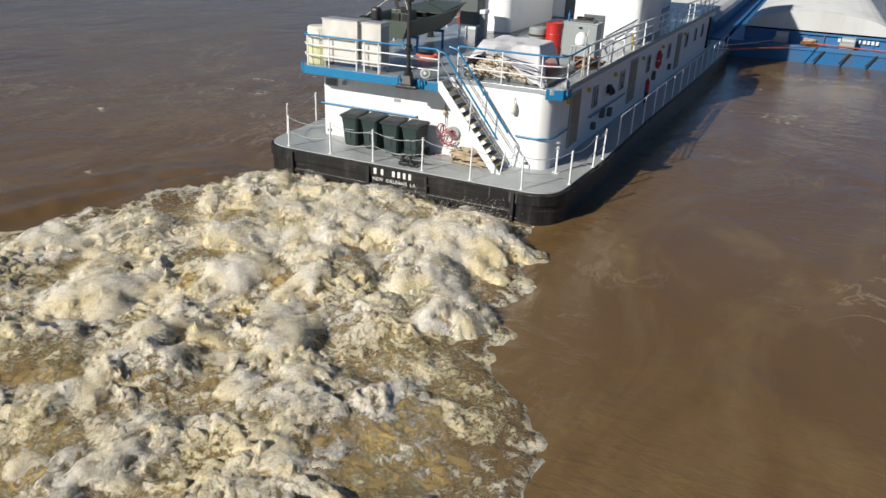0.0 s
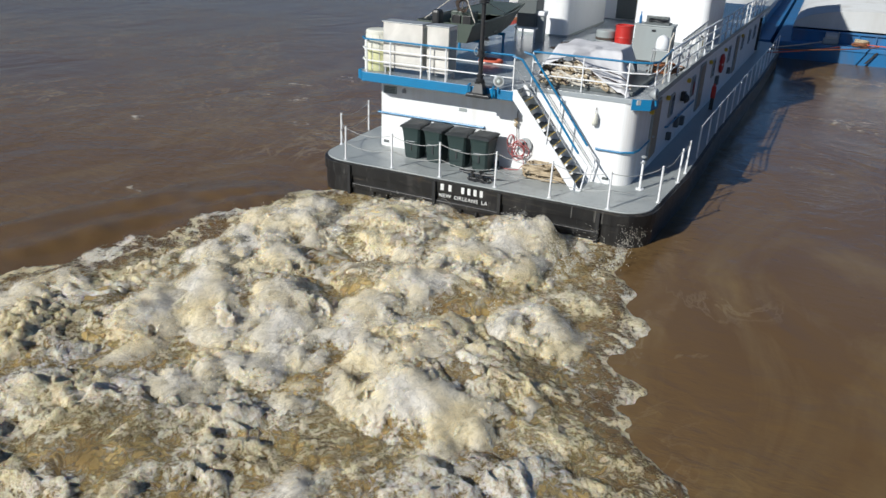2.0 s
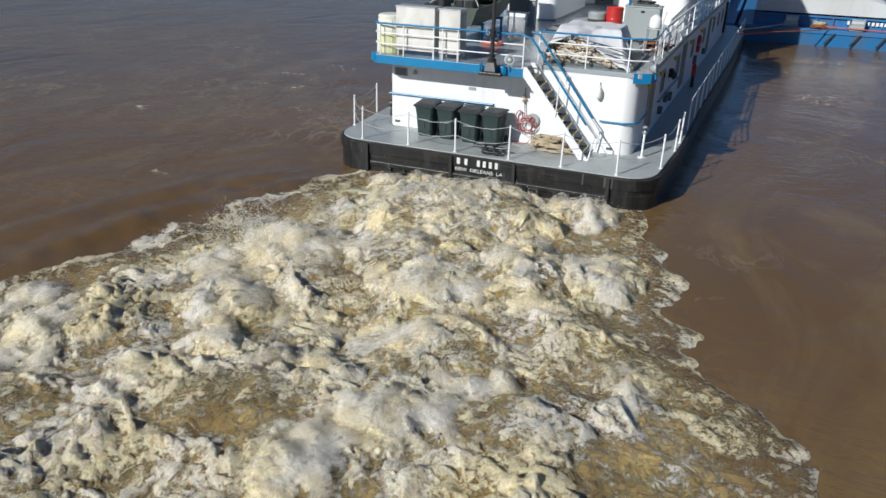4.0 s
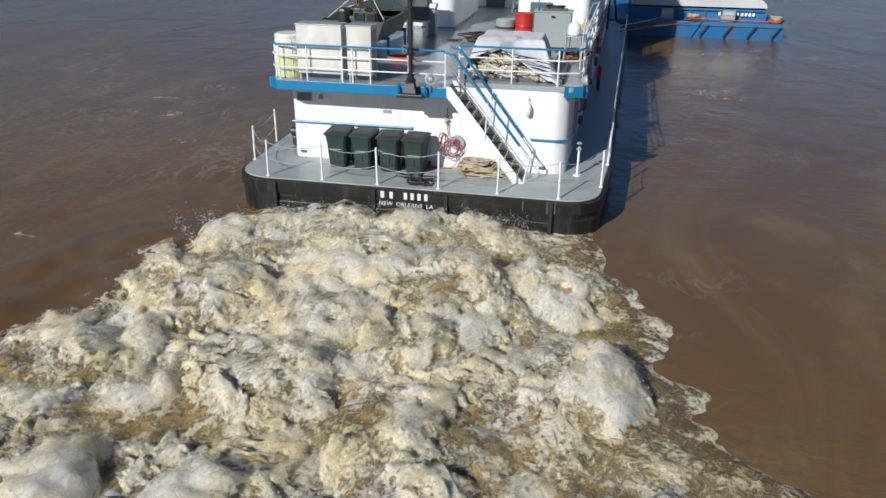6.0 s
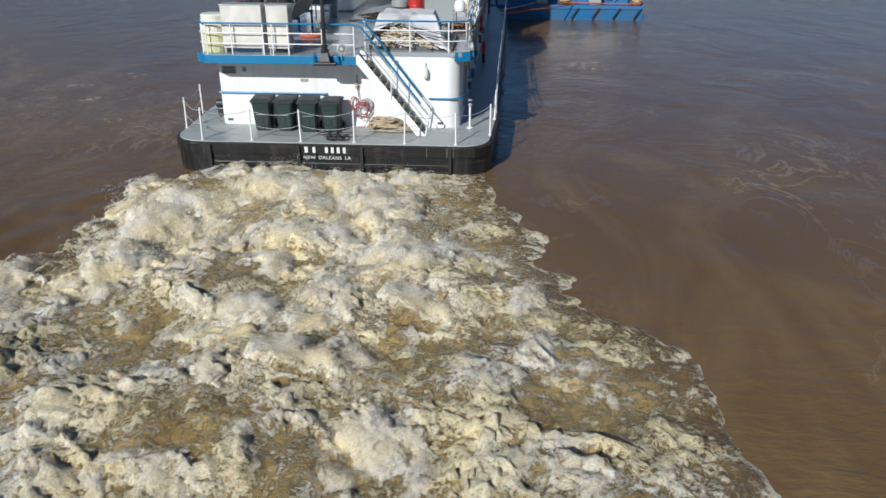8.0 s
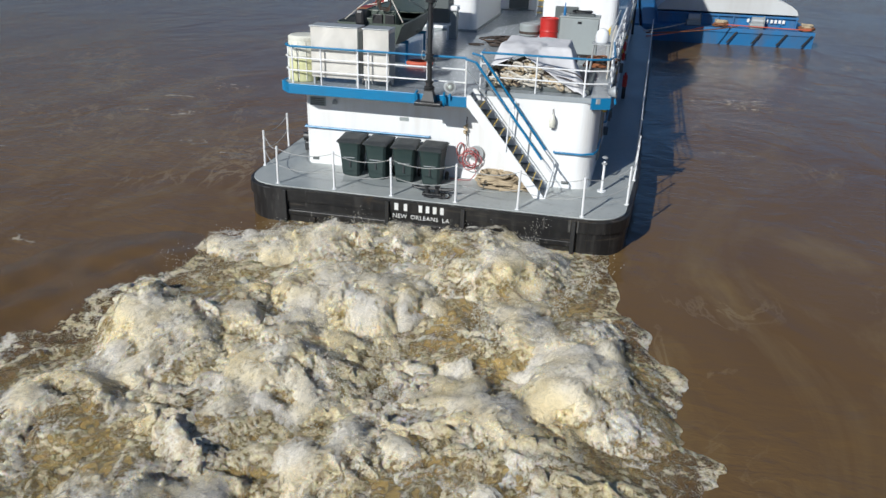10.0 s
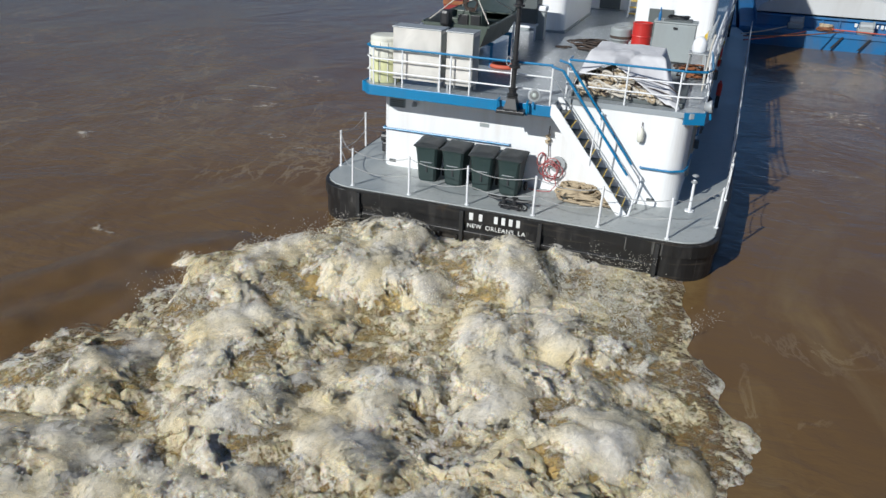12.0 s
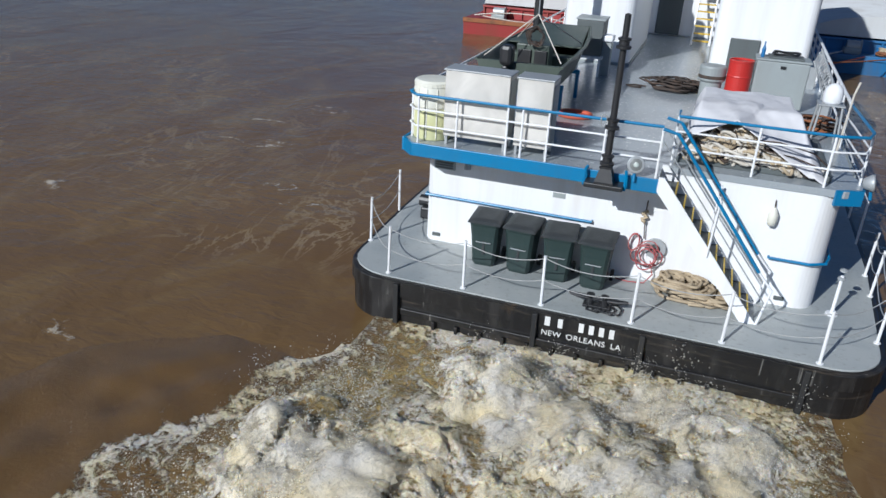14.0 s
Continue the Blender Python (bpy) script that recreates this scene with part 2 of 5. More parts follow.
YELLOW = paint("yellow_safety_paint", (0.58, 0.40, 0.04), (0.28, 0.21, 0.09), 0.5, 0.4)
TANK = paint("translucent_tank_plastic", (0.72, 0.71, 0.62), (0.52, 0.50, 0.38), 0.45, 0.3)
TANK_FULL = paint("yellowish_liquid_plastic", (0.62, 0.62, 0.34), (0.68, 0.67, 0.48), 0.4, 0.4)
SKIFF = paint("olive_green_aluminium", (0.065, 0.085, 0.068), (0.13, 0.14, 0.12), 0.45, 0.3)
DOOR_TAN = paint("weathered_tan_door", (0.30, 0.25, 0.19), (0.16, 0.13, 0.10), 0.6, 0.4)
GALV = paint("galvanised_metal", (0.40, 0.42, 0.43), (0.26, 0.26, 0.25), 0.45, 0.4, metal=0.3)
BARGE_BLUE = paint("blue_barge_paint", (0.018, 0.15, 0.36), (0.11, 0.10, 0.10), 0.45, 0.45, 0.8)
BARGE_RED = paint("red_oxide_barge_paint", (0.30, 0.035, 0.035), (0.17, 0.06, 0.035), 0.5, 0.5, 0.8)
RUST = paint("rusted_steel", (0.27, 0.10, 0.04), (0.12, 0.06, 0.035), 0.8, 0.6, 2.0, (1, 1, 1))
COVER = paint("pale_grey_fibreglass_cover", (0.56, 0.57, 0.57), (0.38, 0.36, 0.33), 0.55, 0.4, 0.5)
LAMP_GLASS = paint("lamp_glass", (0.55, 0.60, 0.56), (0.4, 0.42, 0.4), 0.12, 0.1)
STEEL_LENS = paint("lamp_reflector", (0.22, 0.23, 0.22), (0.10, 0.10, 0.10), 0.15, 0.5, 6.0, (1, 1, 1), bump=0.02)
GLASS_DARK = paint("dark_window_glass", (0.012, 0.015, 0.018), (0.02, 0.02, 0.02), 0.08, 0.1, bump=0.0)
DROPS = make_drops()
SPRAY = make_spray()
LETTER = paint("white_lettering_paint", (0.74, 0.74, 0.72), (0.45, 0.42, 0.38), 0.5, 0.3)


# ---- building helpers ----
def part(name, bm, material, parent=None, label="", smooth=False):
    me = bpy.data.meshes.new(name)
    bmesh.ops.recalc_face_normals(bm, faces=bm.faces)
    bm.to_mesh(me)
    bm.free()
    me.materials.append(material)
    if smooth:
        me.polygons.foreach_set("use_smooth", [True] * len(me.polygons))
    ob = new(name, me)
    ob.parent = parent
    if label:
        ob["label"] = label
    return ob


def box(x0, x1, y0, y1, z0, z1, bevel=0.01, bm=None):
    own = bmesh.new()
    bmesh.ops.create_cube(own, size=1)
    for v in own.verts:
        v.co = Vector(((x0 + x1) / 2 + v.co.x * (x1 - x0), (y0 + y1) / 2 + v.co.y * (y1 - y0), (z0 + z1) / 2 + v.co.z * (z1 - z0)))
    if bevel:
        bmesh.ops.bevel(own, geom=own.edges[:], offset=bevel, segments=2, affect='EDGES', profile=0.5)
    return join(bm, own)


def join(bm, own):
    if bm is None:
        return own
    me = bpy.data.meshes.new("tmp")
    own.to_mesh(me)
    own.free()
    bm.from_mesh(me)
    bpy.data.meshes.remove(me)
    return bm


def sweep(points, radius, sides=8, bm=None, closed=False):
    """A round bar along points; radius may be a list."""
    bm = bm or bmesh.new()
    pts = [Vector(p) for p in points]
    rad = radius if isinstance(radius, (list, tuple)) else [radius] * len(pts)
    rings = []
    up = None
    n = len(pts)
    for i, p in enumerate(pts):
        if closed:
            d = (pts[(i + 1) % n] - pts[i - 1]).normalized()
        else:
            d = (pts[min(i + 1, n - 1)] - pts[max(i - 1, 0)]).normalized()
        if up is None:
            up = d.orthogonal().normalized()
        else:
            up = (up - d * up.dot(d))
            up = up.normalized() if up.length > 1e-6 else d.orthogonal().normalized()
        side = d.cross(up)
        rings.append([bm.verts.new(p + rad[i] * (math.cos(a) * up + math.sin(a) * side)) for a in (2 * math.pi * k / sides for k in range(sides))])
    for i in range(n if closed else n - 1):
        a, b = rings[i], rings[(i + 1) % n]
        for k in range(sides):
            bm.faces.new((a[k], a[(k + 1) % sides], b[(k + 1) % sides], b[k]))
    if not closed:
        bm.faces.new(rings[0])
        bm.faces.new(rings[-1])
    return bm


def lathe(profile, centre=(0, 0, 0), sides=24, bm=None):
    """Solid of revolution about z from (radius, z) pairs."""
    bm = bm or bmesh.new()
    c = Vector(centre)
    rings = []
    for r, z in profile:
        if r < 1e-5:
            rings.append([bm.verts.new(c + Vector((0, 0, z)))])
        else:
            rings.append([bm.verts.new(c + Vector((r * math.cos(2 * math.pi * k / sides), r * math.sin(2 * math.pi * k / sides), z))) for k in range(sides)])
    for a, b in zip(rings, rings[1:]):
        for k in range(sides):
            q = [a[k % len(a)], a[(k + 1) % sides % len(a)], b[(k + 1) % sides % len(b)], b[k % len(b)]]
            q = list(dict.fromkeys(q))
            if len(q) > 2:
                bm.faces.new(q)
    for r in (rings[0], rings[-1]):
        if len(r) > 2:
            bm.faces.new(r)
    return bm


def prism(outline, z0, z1, bevel=0.0, bm=None):
    """Upright prism over a plan outline."""
    own = bmesh.new()
    lo = [own.verts.new((x, y, z0)) for x, y in outline]
    hi = [own.verts.new((x, y, z1)) for x, y in outline]
    n = len(lo)
    own.faces.new(lo[::-1])
    top = own.faces.new(hi)
    for k in range(n):
        own.faces.new((lo[k], lo[(k + 1) % n], hi[(k + 1) % n], hi[k]))
    if bevel:
        bmesh.ops.bevel(own, geom=list(top.edges), offset=bevel, segments=2, affect='EDGES', profile=0.5)
    return join(bm, own)


def slab(points, thick, axis, bm=None):
    """A plate: a flat outline of 3D points pushed along axis by thick."""
    bm = bm or bmesh.new()
    a = [bm.verts.new(p) for p in points]
    d = Vector(axis).normalized() * thick
    b = [bm.verts.new(Vector(p) + d) for p in points]
    n = len(a)
    bm.faces.new(a)
    bm.faces.new(b[::-1])
    for k in range(n):
        bm.faces.new((a[k], a[(k + 1) % n], b[(k + 1) % n], b[k]))
    return bm


def empty(name, at=(0, 0, 0)):
    ob = new(name)
    ob.empty_display_size = 0.2
    ob.location = at
    return ob


def arc(cx, cy, r, a0, a1, n=8):
    return [(cx + r * math.cos(radians(a0 + (a1 - a0) * k / n)), cy + r * math.sin(radians(a0 + (a1 - a0) * k / n))) for k in range(n + 1)]


def sag(a, b, drop, n=8):
    a, b = Vector(a), Vector(b)
    return [a.lerp(b, k / n) - Vector((0, 0, drop * 4 * (k / n) * (1 - k / n))) for k in range(n + 1)]


# ---- river ----
def build_river():
    """One sheet of water to the horizon, finer near the boat."""
    xs = [-3000, -900, -300, -120, -60] + [-40 + 2 * k for k in range(41)] + [60, 120, 300, 900, 3000]
    ys = [-3000, -900, -300, -120, -60] + [-40 + 2 * k for k in range(61)] + [120, 200, 400, 900, 3000]
    bm = bmesh.new()
    grid = [[bm.verts.new((x, y, 0.03 * noise.noise(Vector((x * 0.15, y * 0.12, 0))) if abs(x) < 100 and abs(y) < 100 else 0)) for x in xs] for y in ys]
    for j in range(len(ys) - 1):
        for i in range(len(xs) - 1):
            bm.faces.new((grid[j][i], grid[j][i + 1], grid[j + 1][i + 1], grid[j + 1][i]))
    river = part("water", bm, WATER, None, smooth=True)
    tagged(river, "muddy brown rippled river water", "river", kind="structure")


# ---- towboat ----
DECK_Z, ROOF_Z = 0.95, 3.33
PORT_X, STAR_X = -4.2, 3.54
AFT = -2.02


def hull_outline(grow=0.0):
    g = grow
    pts = [(x, AFT - g) for x in (-4.3, -2.0, 0.0, 2.0, 3.65)]
    right = [(x + g * math.cos(radians(a)), y + g * math.sin(radians(a))) for (x, y), a in zip(arc(3.65, -1.12, 0.9, -90, 0, 8)[1:], [-80 + 10 * k for k in range(8)])]
    pts += right + [(4.80 + g, 2.2), (4.9 + g, 8.0), (5.4 + g, 20.0), (5.62 + g, 30.0), (5.0 + g, 33.2)]
    left = [(-4.9 - g, 33.2), (-5.5 - g, 30.0), (-5.4 - g, 6.0), (-5.35 - g, 1.5)]
    corner = [(-4.3 - 0.95 * math.cos(radians(a)) - g * math.cos(radians(a)), -1.07 - 0.95 * math.sin(radians(a)) - g * math.sin(radians(a))) for a in (0, 15, 30, 45, 60, 75)]
    return pts + left + corner


def build_towboat():
    boat = empty("towboat", (0, 0, 0))
    tagged(boat, "white river towboat with blue trim and black hull", "towboat")
    hull = part("hull", prism(hull_outline(), -2.6, DECK_Z - 0.03, 0.05), HULL, boat, "scraped black steel hull")
    # rubbing band, seam plates and stern fenders
    bm = prism(hull_outline(0.05), DECK_Z - 0.36, DECK_Z - 0.05, 0.03)
    part("rubbing_band", bm, HULL, hull)
    part("lower_band", box(-3.9, 3.3, AFT - 0.07, AFT + 0.05, 0.22, 0.36, 0.02), HULL, hull)
    for x in (-3.98, -1.25, 0.66, 3.32):
        bm = box(x - 0.05, x + 0.05, AFT - 0.12, AFT + 0.04, -0.6, 0.88, 0.015)
        part("stern_fender", bm, RUBBER, hull)
    for k in range(12):
        x = -3.2 + 0.46 * k
        part("hull_bracket", box(x - 0.03, x + 0.03, AFT - 0.10, AFT + 0.02, -0.2, 0.22, 0.01), HULL, hull)
    part("deck", prism(hull_outline(-0.05), DECK_Z - 0.04, DECK_Z, 0.012), DECK, boat, "worn grey painted steel deck")
    # lettering on the transom: name as plain bars, home port in words
    for k, (x, w) in enumerate(((-1.08, 0.13), (-0.84, 0.12), (-0.46, 0.12), (-0.28, 0.12), (-0.10, 0.12), (0.08, 0.12))):
        part("name_bar", box(x + 0.01, x + w - 0.02, AFT - 0.066, AFT - 0.05, 0.67, 0.85, 0.004), LETTER, hull, "white painted letter bar")
    for word, x in (("NEW", -1.12), ("ORLEANS", -0.66), ("LA", 0.14)):
        cu = bpy.data.curves.new("port_text", 'FONT')
        cu.body, cu.size, cu.extrude, cu.space_character = word, 0.155, 0.003, 1.08
        ob = new("port_text", cu)
        me = bpy.data.meshes.new_from_object(ob)
        bpy.data.objects.remove(ob)
        lettering = new("port_lettering", me)
        me.materials.append(LETTER)
        lettering.parent = hull
        lettering.matrix_basis = pose(x, AFT - 0.056, 0.47, 90, 0, 0)
        lettering["label"] = "white painted home port lettering"

    # main deckhouse with rounded aft corners
    r = 0.42
    outline = [(PORT_X, 0.12), (PORT_X + 0.12, 0.0), (0.0, 0.0)] + arc(STAR_X - r, r, r, -90, 0, 10) + [(STAR_X + 0.36, 12.0), (STAR_X + 0.9, 30.0), (PORT_X - 0.2, 30.0)]
    house = part("deckhouse", prism(outline, DECK_Z - 0.01, 3.21), WHITE, boat, "white painted steel deckhouse")
    # roof deck with the aft overhang
    roof = [(-4.45, -0.66)] + [(-4.2, -0.92), (0.42, -0.92), (0.42, -0.02), (3.5, -0.02)] + [(3.80, 0.16), (3.88, 0.55), (3.74, 1.0), (3.90, 8.0), (4.60, 30.5), (-4.75, 30.5), (-4.5, 8.0)]
    part("roof_deck", prism(roof, 3.2, ROOF_Z, 0.01), ROOF_PAINT, boat, "grey painted upper deck plating")
    bm = box(-4.22, 0.46, -0.96, -0.92, 3.08, ROOF_Z + 0.01, 0.01)
    part("fascia", bm, BLUE, boat, "blue painted deck edge")
    part("fascia", slab([(-4.22, -0.96, 3.08), (-4.48, -0.68, 3.08), (-4.48, -0.68, 3.34), (-4.22, -0.96, 3.34)], 0.04, (0.7, 0.7, 0)), BLUE, boat)
    part("fascia", box(-4.52, -4.46, -0.68, 3.0, 3.08, 3.34, 0.01), BLUE, boat)
    part("fascia", slab([(3.36, -0.06, 3.06), (3.82, 0.12, 3.06), (3.82, 0.12, 3.34), (3.36, -0.06, 3.34)], 0.05, (-0.4, 0.9, 0)), BLUE, boat)
    part("fascia", slab([(3.82, 0.12, 3.06), (3.92, 0.6, 3.06), (3.92, 0.6, 3.34), (3.82, 0.12, 3.34)], 0.05, (-0.9, 0.4, 0)), BLUE, boat)
    part("roof_edge", slab([(3.78, 1.0, 3.19), (3.93, 8, 3.19), (4.62, 30.5, 3.19), (4.62, 30.5, 3.35), (3.93, 8, 3.35), (3.78, 1.0, 3.35)], 0.03, (-1, 0, 0)), GREY, boat)
    # blue grab rails on the house
    for name, pts in (("grab_rail", [(-4.2, 0.05, 2.0), (-4.2, -0.07, 2.0), (-0.72, -0.07, 2.0), (-0.72, 0.02, 2.0)]),
                      ("grab_rail", [(2.55, 0.02, 1.9), (2.55, -0.07, 1.9), (3.25, -0.07, 1.9), (3.54, 0.1, 1.9), (3.62, 0.4, 1.9), (3.65, 1.6, 1.9)]),
                      ("grab_rail", [(3.62, 4.0, 1.75), (3.72, 4.1, 1.75), (3.84, 8.6, 1.75), (3.78, 8.7, 1.75)])):
        part(name, sweep(pts, 0.028, 8), BLUE, house, "blue pipe grab rail")
    return boat, house


def rail_run(parent, name, pts, posts, z0, height, top_mat, mids=(0.36, 0.7), r=0.022):
    """A pipe railing: a top rail, lower rails and posts."""
    run = part(name, sweep([(x, y, z0 + height) for x, y in pts], r * 1.25, 8), top_mat, parent, "pipe guard rail")
    for f in mids:
        part("lower_rail", sweep([(x, y, z0 + height * f) for x, y in pts], r * 0.85, 6), WHITE, run)
    for x, y in posts:
        part("post", sweep([(x, y, z0), (x, y, z0 + height)], r, 8), WHITE, run)
    return run


def build_rails(boat):
    # aft overhang rail
    pts = [(-4.38, 0.8), (-4.38, -0.62), (-4.18, -0.86), (0.36, -0.86)]
    rail_run(boat, "upper_railing", pts, [(-4.38, 0.8), (-4.38, -0.5), (-4.12, -0.86), (-3.35, -0.86), (-2.38, -0.86), (-2.1, -0.86), (-1.62, -0.86), (-0.6, -0.86), (0.36, -0.86)], ROOF_Z, 0.92, BLUE)
    # rail round the rope bay
    pts = [(0.55, 0.5), (0.55, 0.06), (3.25, 0.06), (3.68, 0.22), (3.8, 0.6), (3.72, 3.0)]
    rail_run(boat, "upper_railing", pts, [(0.55, 0.06), (1.95, 0.06), (3.15, 0.06), (3.78, 0.5), (3.72, 3.0)], ROOF_Z, 0.92, BLUE)
    pts = [(3.72, 3.0), (3.85, 8.0), (4.52, 30.0)]
    rail_run(boat, "upper_railing", pts, [(3.63 + 0.0275 * y, y) for y in [4.2 + 1.6 * k for k in range(16)]], ROOF_Z, 0.92, WHITE, r=0.03)
    pts = [(-4.38, 0.8), (-4.4, 8.0), (-4.6, 30.0)]
    rail_run(boat, "upper_railing", pts, [(-4.39 - 0.006 * y, y) for y in [2.8 + 2.4 * k for k in range(11)]], ROOF_Z, 0.92, WHITE)
    # stern posts with slack lines
    posts = [(-5.33, 1.24), (-5.2, -0.61), (-4.25, -1.85), (-2.72, -1.85), (-1.21, -1.87), (0.41, -1.85), (1.94, -1.88), (3.48, -1.9), (4.5, -0.75), (4.66, 1.2), (4.70, 2.2)]
    run = part("stern_railing", sweep([(posts[0][0], posts[0][1], DECK_Z), (posts[0][0], posts[0][1], DECK_Z + 1.0)], 0.028, 8), WHITE, boat, "white posts with slack guard lines")
    for x, y in posts[1:]:
        lean = 0.02 * math.sin(7 * x)
        bm = sweep([(x, y, DECK_Z), (x + lean, y, DECK_Z + 0.98)], 0.028, 8)
        lathe([(0.06, 0), (0.06, 0.015), (0.0, 0.016)], (x, y, DECK_Z), 10, bm)
        part("post", bm, WHITE, run)
    for a, b in zip(posts, posts[1:]):
        for z, d in ((0.93, 0.14), (0.5, 0.13)):
            part("guard_line", sweep(sag((*a, DECK_Z + z), (*b, DECK_Z + z), d), 0.009, 5), LINE_GREY, run)
    # starboard and port side posts
    for side, x0, slope in ((1, 4.62, 0.033), (-1, -5.38, -0.004)):
        line = [(x0 + slope * y, y) for y in [4.0 + 1.75 * k for k in range(15)]]
        run = part("side_railing", sweep([(*p, DECK_Z + 1.0) for p in line], 0.02, 6), WHITE, boat, "white side deck railing")
        for x, y in line:
            part("post", sweep([(x, y, DECK_Z), (x, y, DECK_Z + 1.0)], 0.026, 6), WHITE, run)


def build_stair(boat):
    foot, head = Vector((2.42, 0, DECK_Z)), Vector((0.48, 0, ROOF_Z))
    stair = part("stair", slab([(2.50, -0.98, DECK_Z), (2.22, -0.98, DECK_Z), (0.42, -0.98, 3.13), (0.42, -0.98, 3.39), (0.52, -0.98, 3.39)], 0.04, (0, 1, 0)), WHITE, boat, "white steel stair with yellow nosings")
    part("stringer", slab([(2.50, -0.2, DECK_Z), (2.22, -0.2, DECK_Z), (0.42, -0.2, 3.13), (0.42, -0.2, 3.39), (0.52, -0.2, 3.39)], 0.04, (0, 1, 0)), WHITE, stair)
    for k in range(1, 11):
        p = foot.lerp(head, k / 11)
        step = part("step", box(p.x - 0.17, p.x + 0.07, -0.94, -0.2, p.z - 0.03, p.z, 0.005), GREY_DARK, stair, "dark grey tread")
        part("nosing", box(p.x + 0.072, p.x + 0.10, -0.94, -0.2, p.z - 0.012, p.z + 0.004, 0.004), YELLOW, step, "yellow nosing")
    for y in (-1.0, -0.16):
        h = part("handrail", sweep([(0.36, y, ROOF_Z + 0.92), (0.62, y, ROOF_Z + 0.86), (2.35, y, DECK_Z + 1.02)], 0.03, 8), BLUE, stair, "blue pipe handrail")
        part("handrail_end", sweep([(2.35, y, DECK_Z + 1.02), (2.62, y, DECK_Z + 0.72), (2.5, y, DECK_Z + 0.02)], 0.024, 8), WHITE, h)
        part("lower_rail", sweep([(0.40, y, ROOF_Z + 0.7), (2.55, y, DECK_Z + 0.45)], 0.013, 6), GALV, h)
        for f in (0.5,):
            p = foot.lerp(head, f)
            part("post", sweep([(p.x, y, p.z - 0.05), (p.x + 0.05, y, p.z + 1.02)], 0.02, 6), WHITE, h)


# ---- things on the main deck ----
def build_bin():
    bin_ = empty("wheelie_bin")
    own = bmesh.new()
    sections = [(0.0, 0.23, 0.25), (0.08, 0.25, 0.28), (0.75, 0.29, 0.34), (0.98, 0.315, 0.38), (1.02, 0.335, 0.40), (1.04, 0.335, 0.40)]
    rings = []
    for z, hx, hy in sections:
        c = 0.06
        rings.append([own.verts.new((x, y, z)) for x, y in ((hx - c, -hy), (hx, -hy + c), (hx, hy - c), (hx - c, hy), (-hx + c, hy), (-hx, hy - c), (-hx, -hy + c), (-hx + c, -hy))])
    for a, b in zip(rings, rings[1:]):
        for k in range(8):
            own.faces.new((a[k], a[(k + 1) % 8], b[(k + 1) % 8], b[k]))
    own.faces.new(rings[0]), own.faces.new(rings[-1])
    body = part("body", own, BIN, bin_)
    part("grab_bar", sweep([(-0.16, -0.30, 0.60), (-0.16, -0.36, 0.60), (0.16, -0.36, 0.60), (0.16, -0.30, 0.60)], 0.012, 6), GALV, body)
    part("front_rib", box(-0.03, 0.03, -0.335, -0.27, 0.3, 0.62, 0.01), BIN_LID, body)
    lid = bmesh.new()
    levels = [(1.045, 0.36, 0.43), (1.075, 0.36, 0.43), (1.11, 0.32, 0.38), (1.135, 0.22, 0.27), (1.14, 0.0, 0.0)]
    prev = None
    for z, hx, hy in levels:
        ring = [lid.verts.new((x, y, z + 0.04 * (y > 0))) for x, y in ((hx, -hy), (hx, hy), (-hx, hy), (-hx, -hy))] if hx else [lid.verts.new((0, 0, z))]
        if prev:
            for k in range(4):
                q = list(dict.fromkeys((prev[k], prev[(k + 1) % 4], ring[(k + 1) % len(ring)], ring[k % len(ring)])))
                lid.faces.new(q)
        else:
            lid.faces.new(ring)
        prev = ring
    bmesh.ops.bevel(lid, geom=lid.edges[:], offset=0.012, segments=2, affect='EDGES')
    part("lid", lid, BIN_LID, bin_)
    part("handle", sweep([(-0.27, 0.40, 1.02), (-0.27, 0.50, 1.05), (0.27, 0.50, 1.05), (0.27, 0.40, 1.02)], 0.018, 6), BIN_LID, bin_)
    for x in (-0.3, 0.3):
        w = lathe([(0.03, -0.03), (0.125, -0.03), (0.125, 0.03), (0.03, 0.03)], (0, 0, 0), 16)
        wheel = part("wheel", w, RUBBER, bin_)
        wheel.matrix_basis = pose(x, 0.30, 0.13, 0, 90, 0)
    tagged(bin_, "dark green plastic wheeled bin with closed lid", "bin", "wheeled bins on the stern deck")
    return bin_


def build_bins():
    one = build_bin()
    for ob in one.children_recursive:
        ob.data.transform(Matrix.Diagonal((0.92, 0.92, 0.9, 1)))
    one.matrix_basis = pose(-2.68, -0.52, DECK_Z, 0, 0, 2)
    for x, y, a in ((-1.94, -0.55, -3), (-1.20, -0.60, 4), (-0.47, -0.62, -2)):
        copy_thing(one, pose(x, y, DECK_Z, 0, 0, a))


# ---- wash behind the stern ----
def waves(x, y, seed):
    """Smooth gradient noise of arrays x, y, about -1 to 1, with features one unit wide."""
    table = np.random.default_rng(seed + 1000)
    perm = table.permutation(256)
    angle = table.uniform(0, 2 * np.pi, 256)
    gx, gy = np.cos(angle), np.sin(angle)
    ix, iy = np.floor(x).astype(int), np.floor(y).astype(int)
    fx, fy = x - ix, y - iy

    def corner(dx, dy):
        k = perm[(perm[(ix + dx) & 255] + iy + dy) & 255]
        return gx[k] * (fx - dx) + gy[k] * (fy - dy)
    u, v = fx ** 3 * (fx * (fx * 6 - 15) + 10), fy ** 3 * (fy * (fy * 6 - 15) + 10)
    low = corner(0, 0) * (1 - u) + corner(1, 0) * u
    high = corner(0, 1) * (1 - u) + corner(1, 1) * u
    return 1.5 * (low * (1 - v) + high * v)


def ease(a, lo, hi):
    k = np.clip((a - lo) / (hi - lo), 0, 1)
    return k * k * (3 - 2 * k)


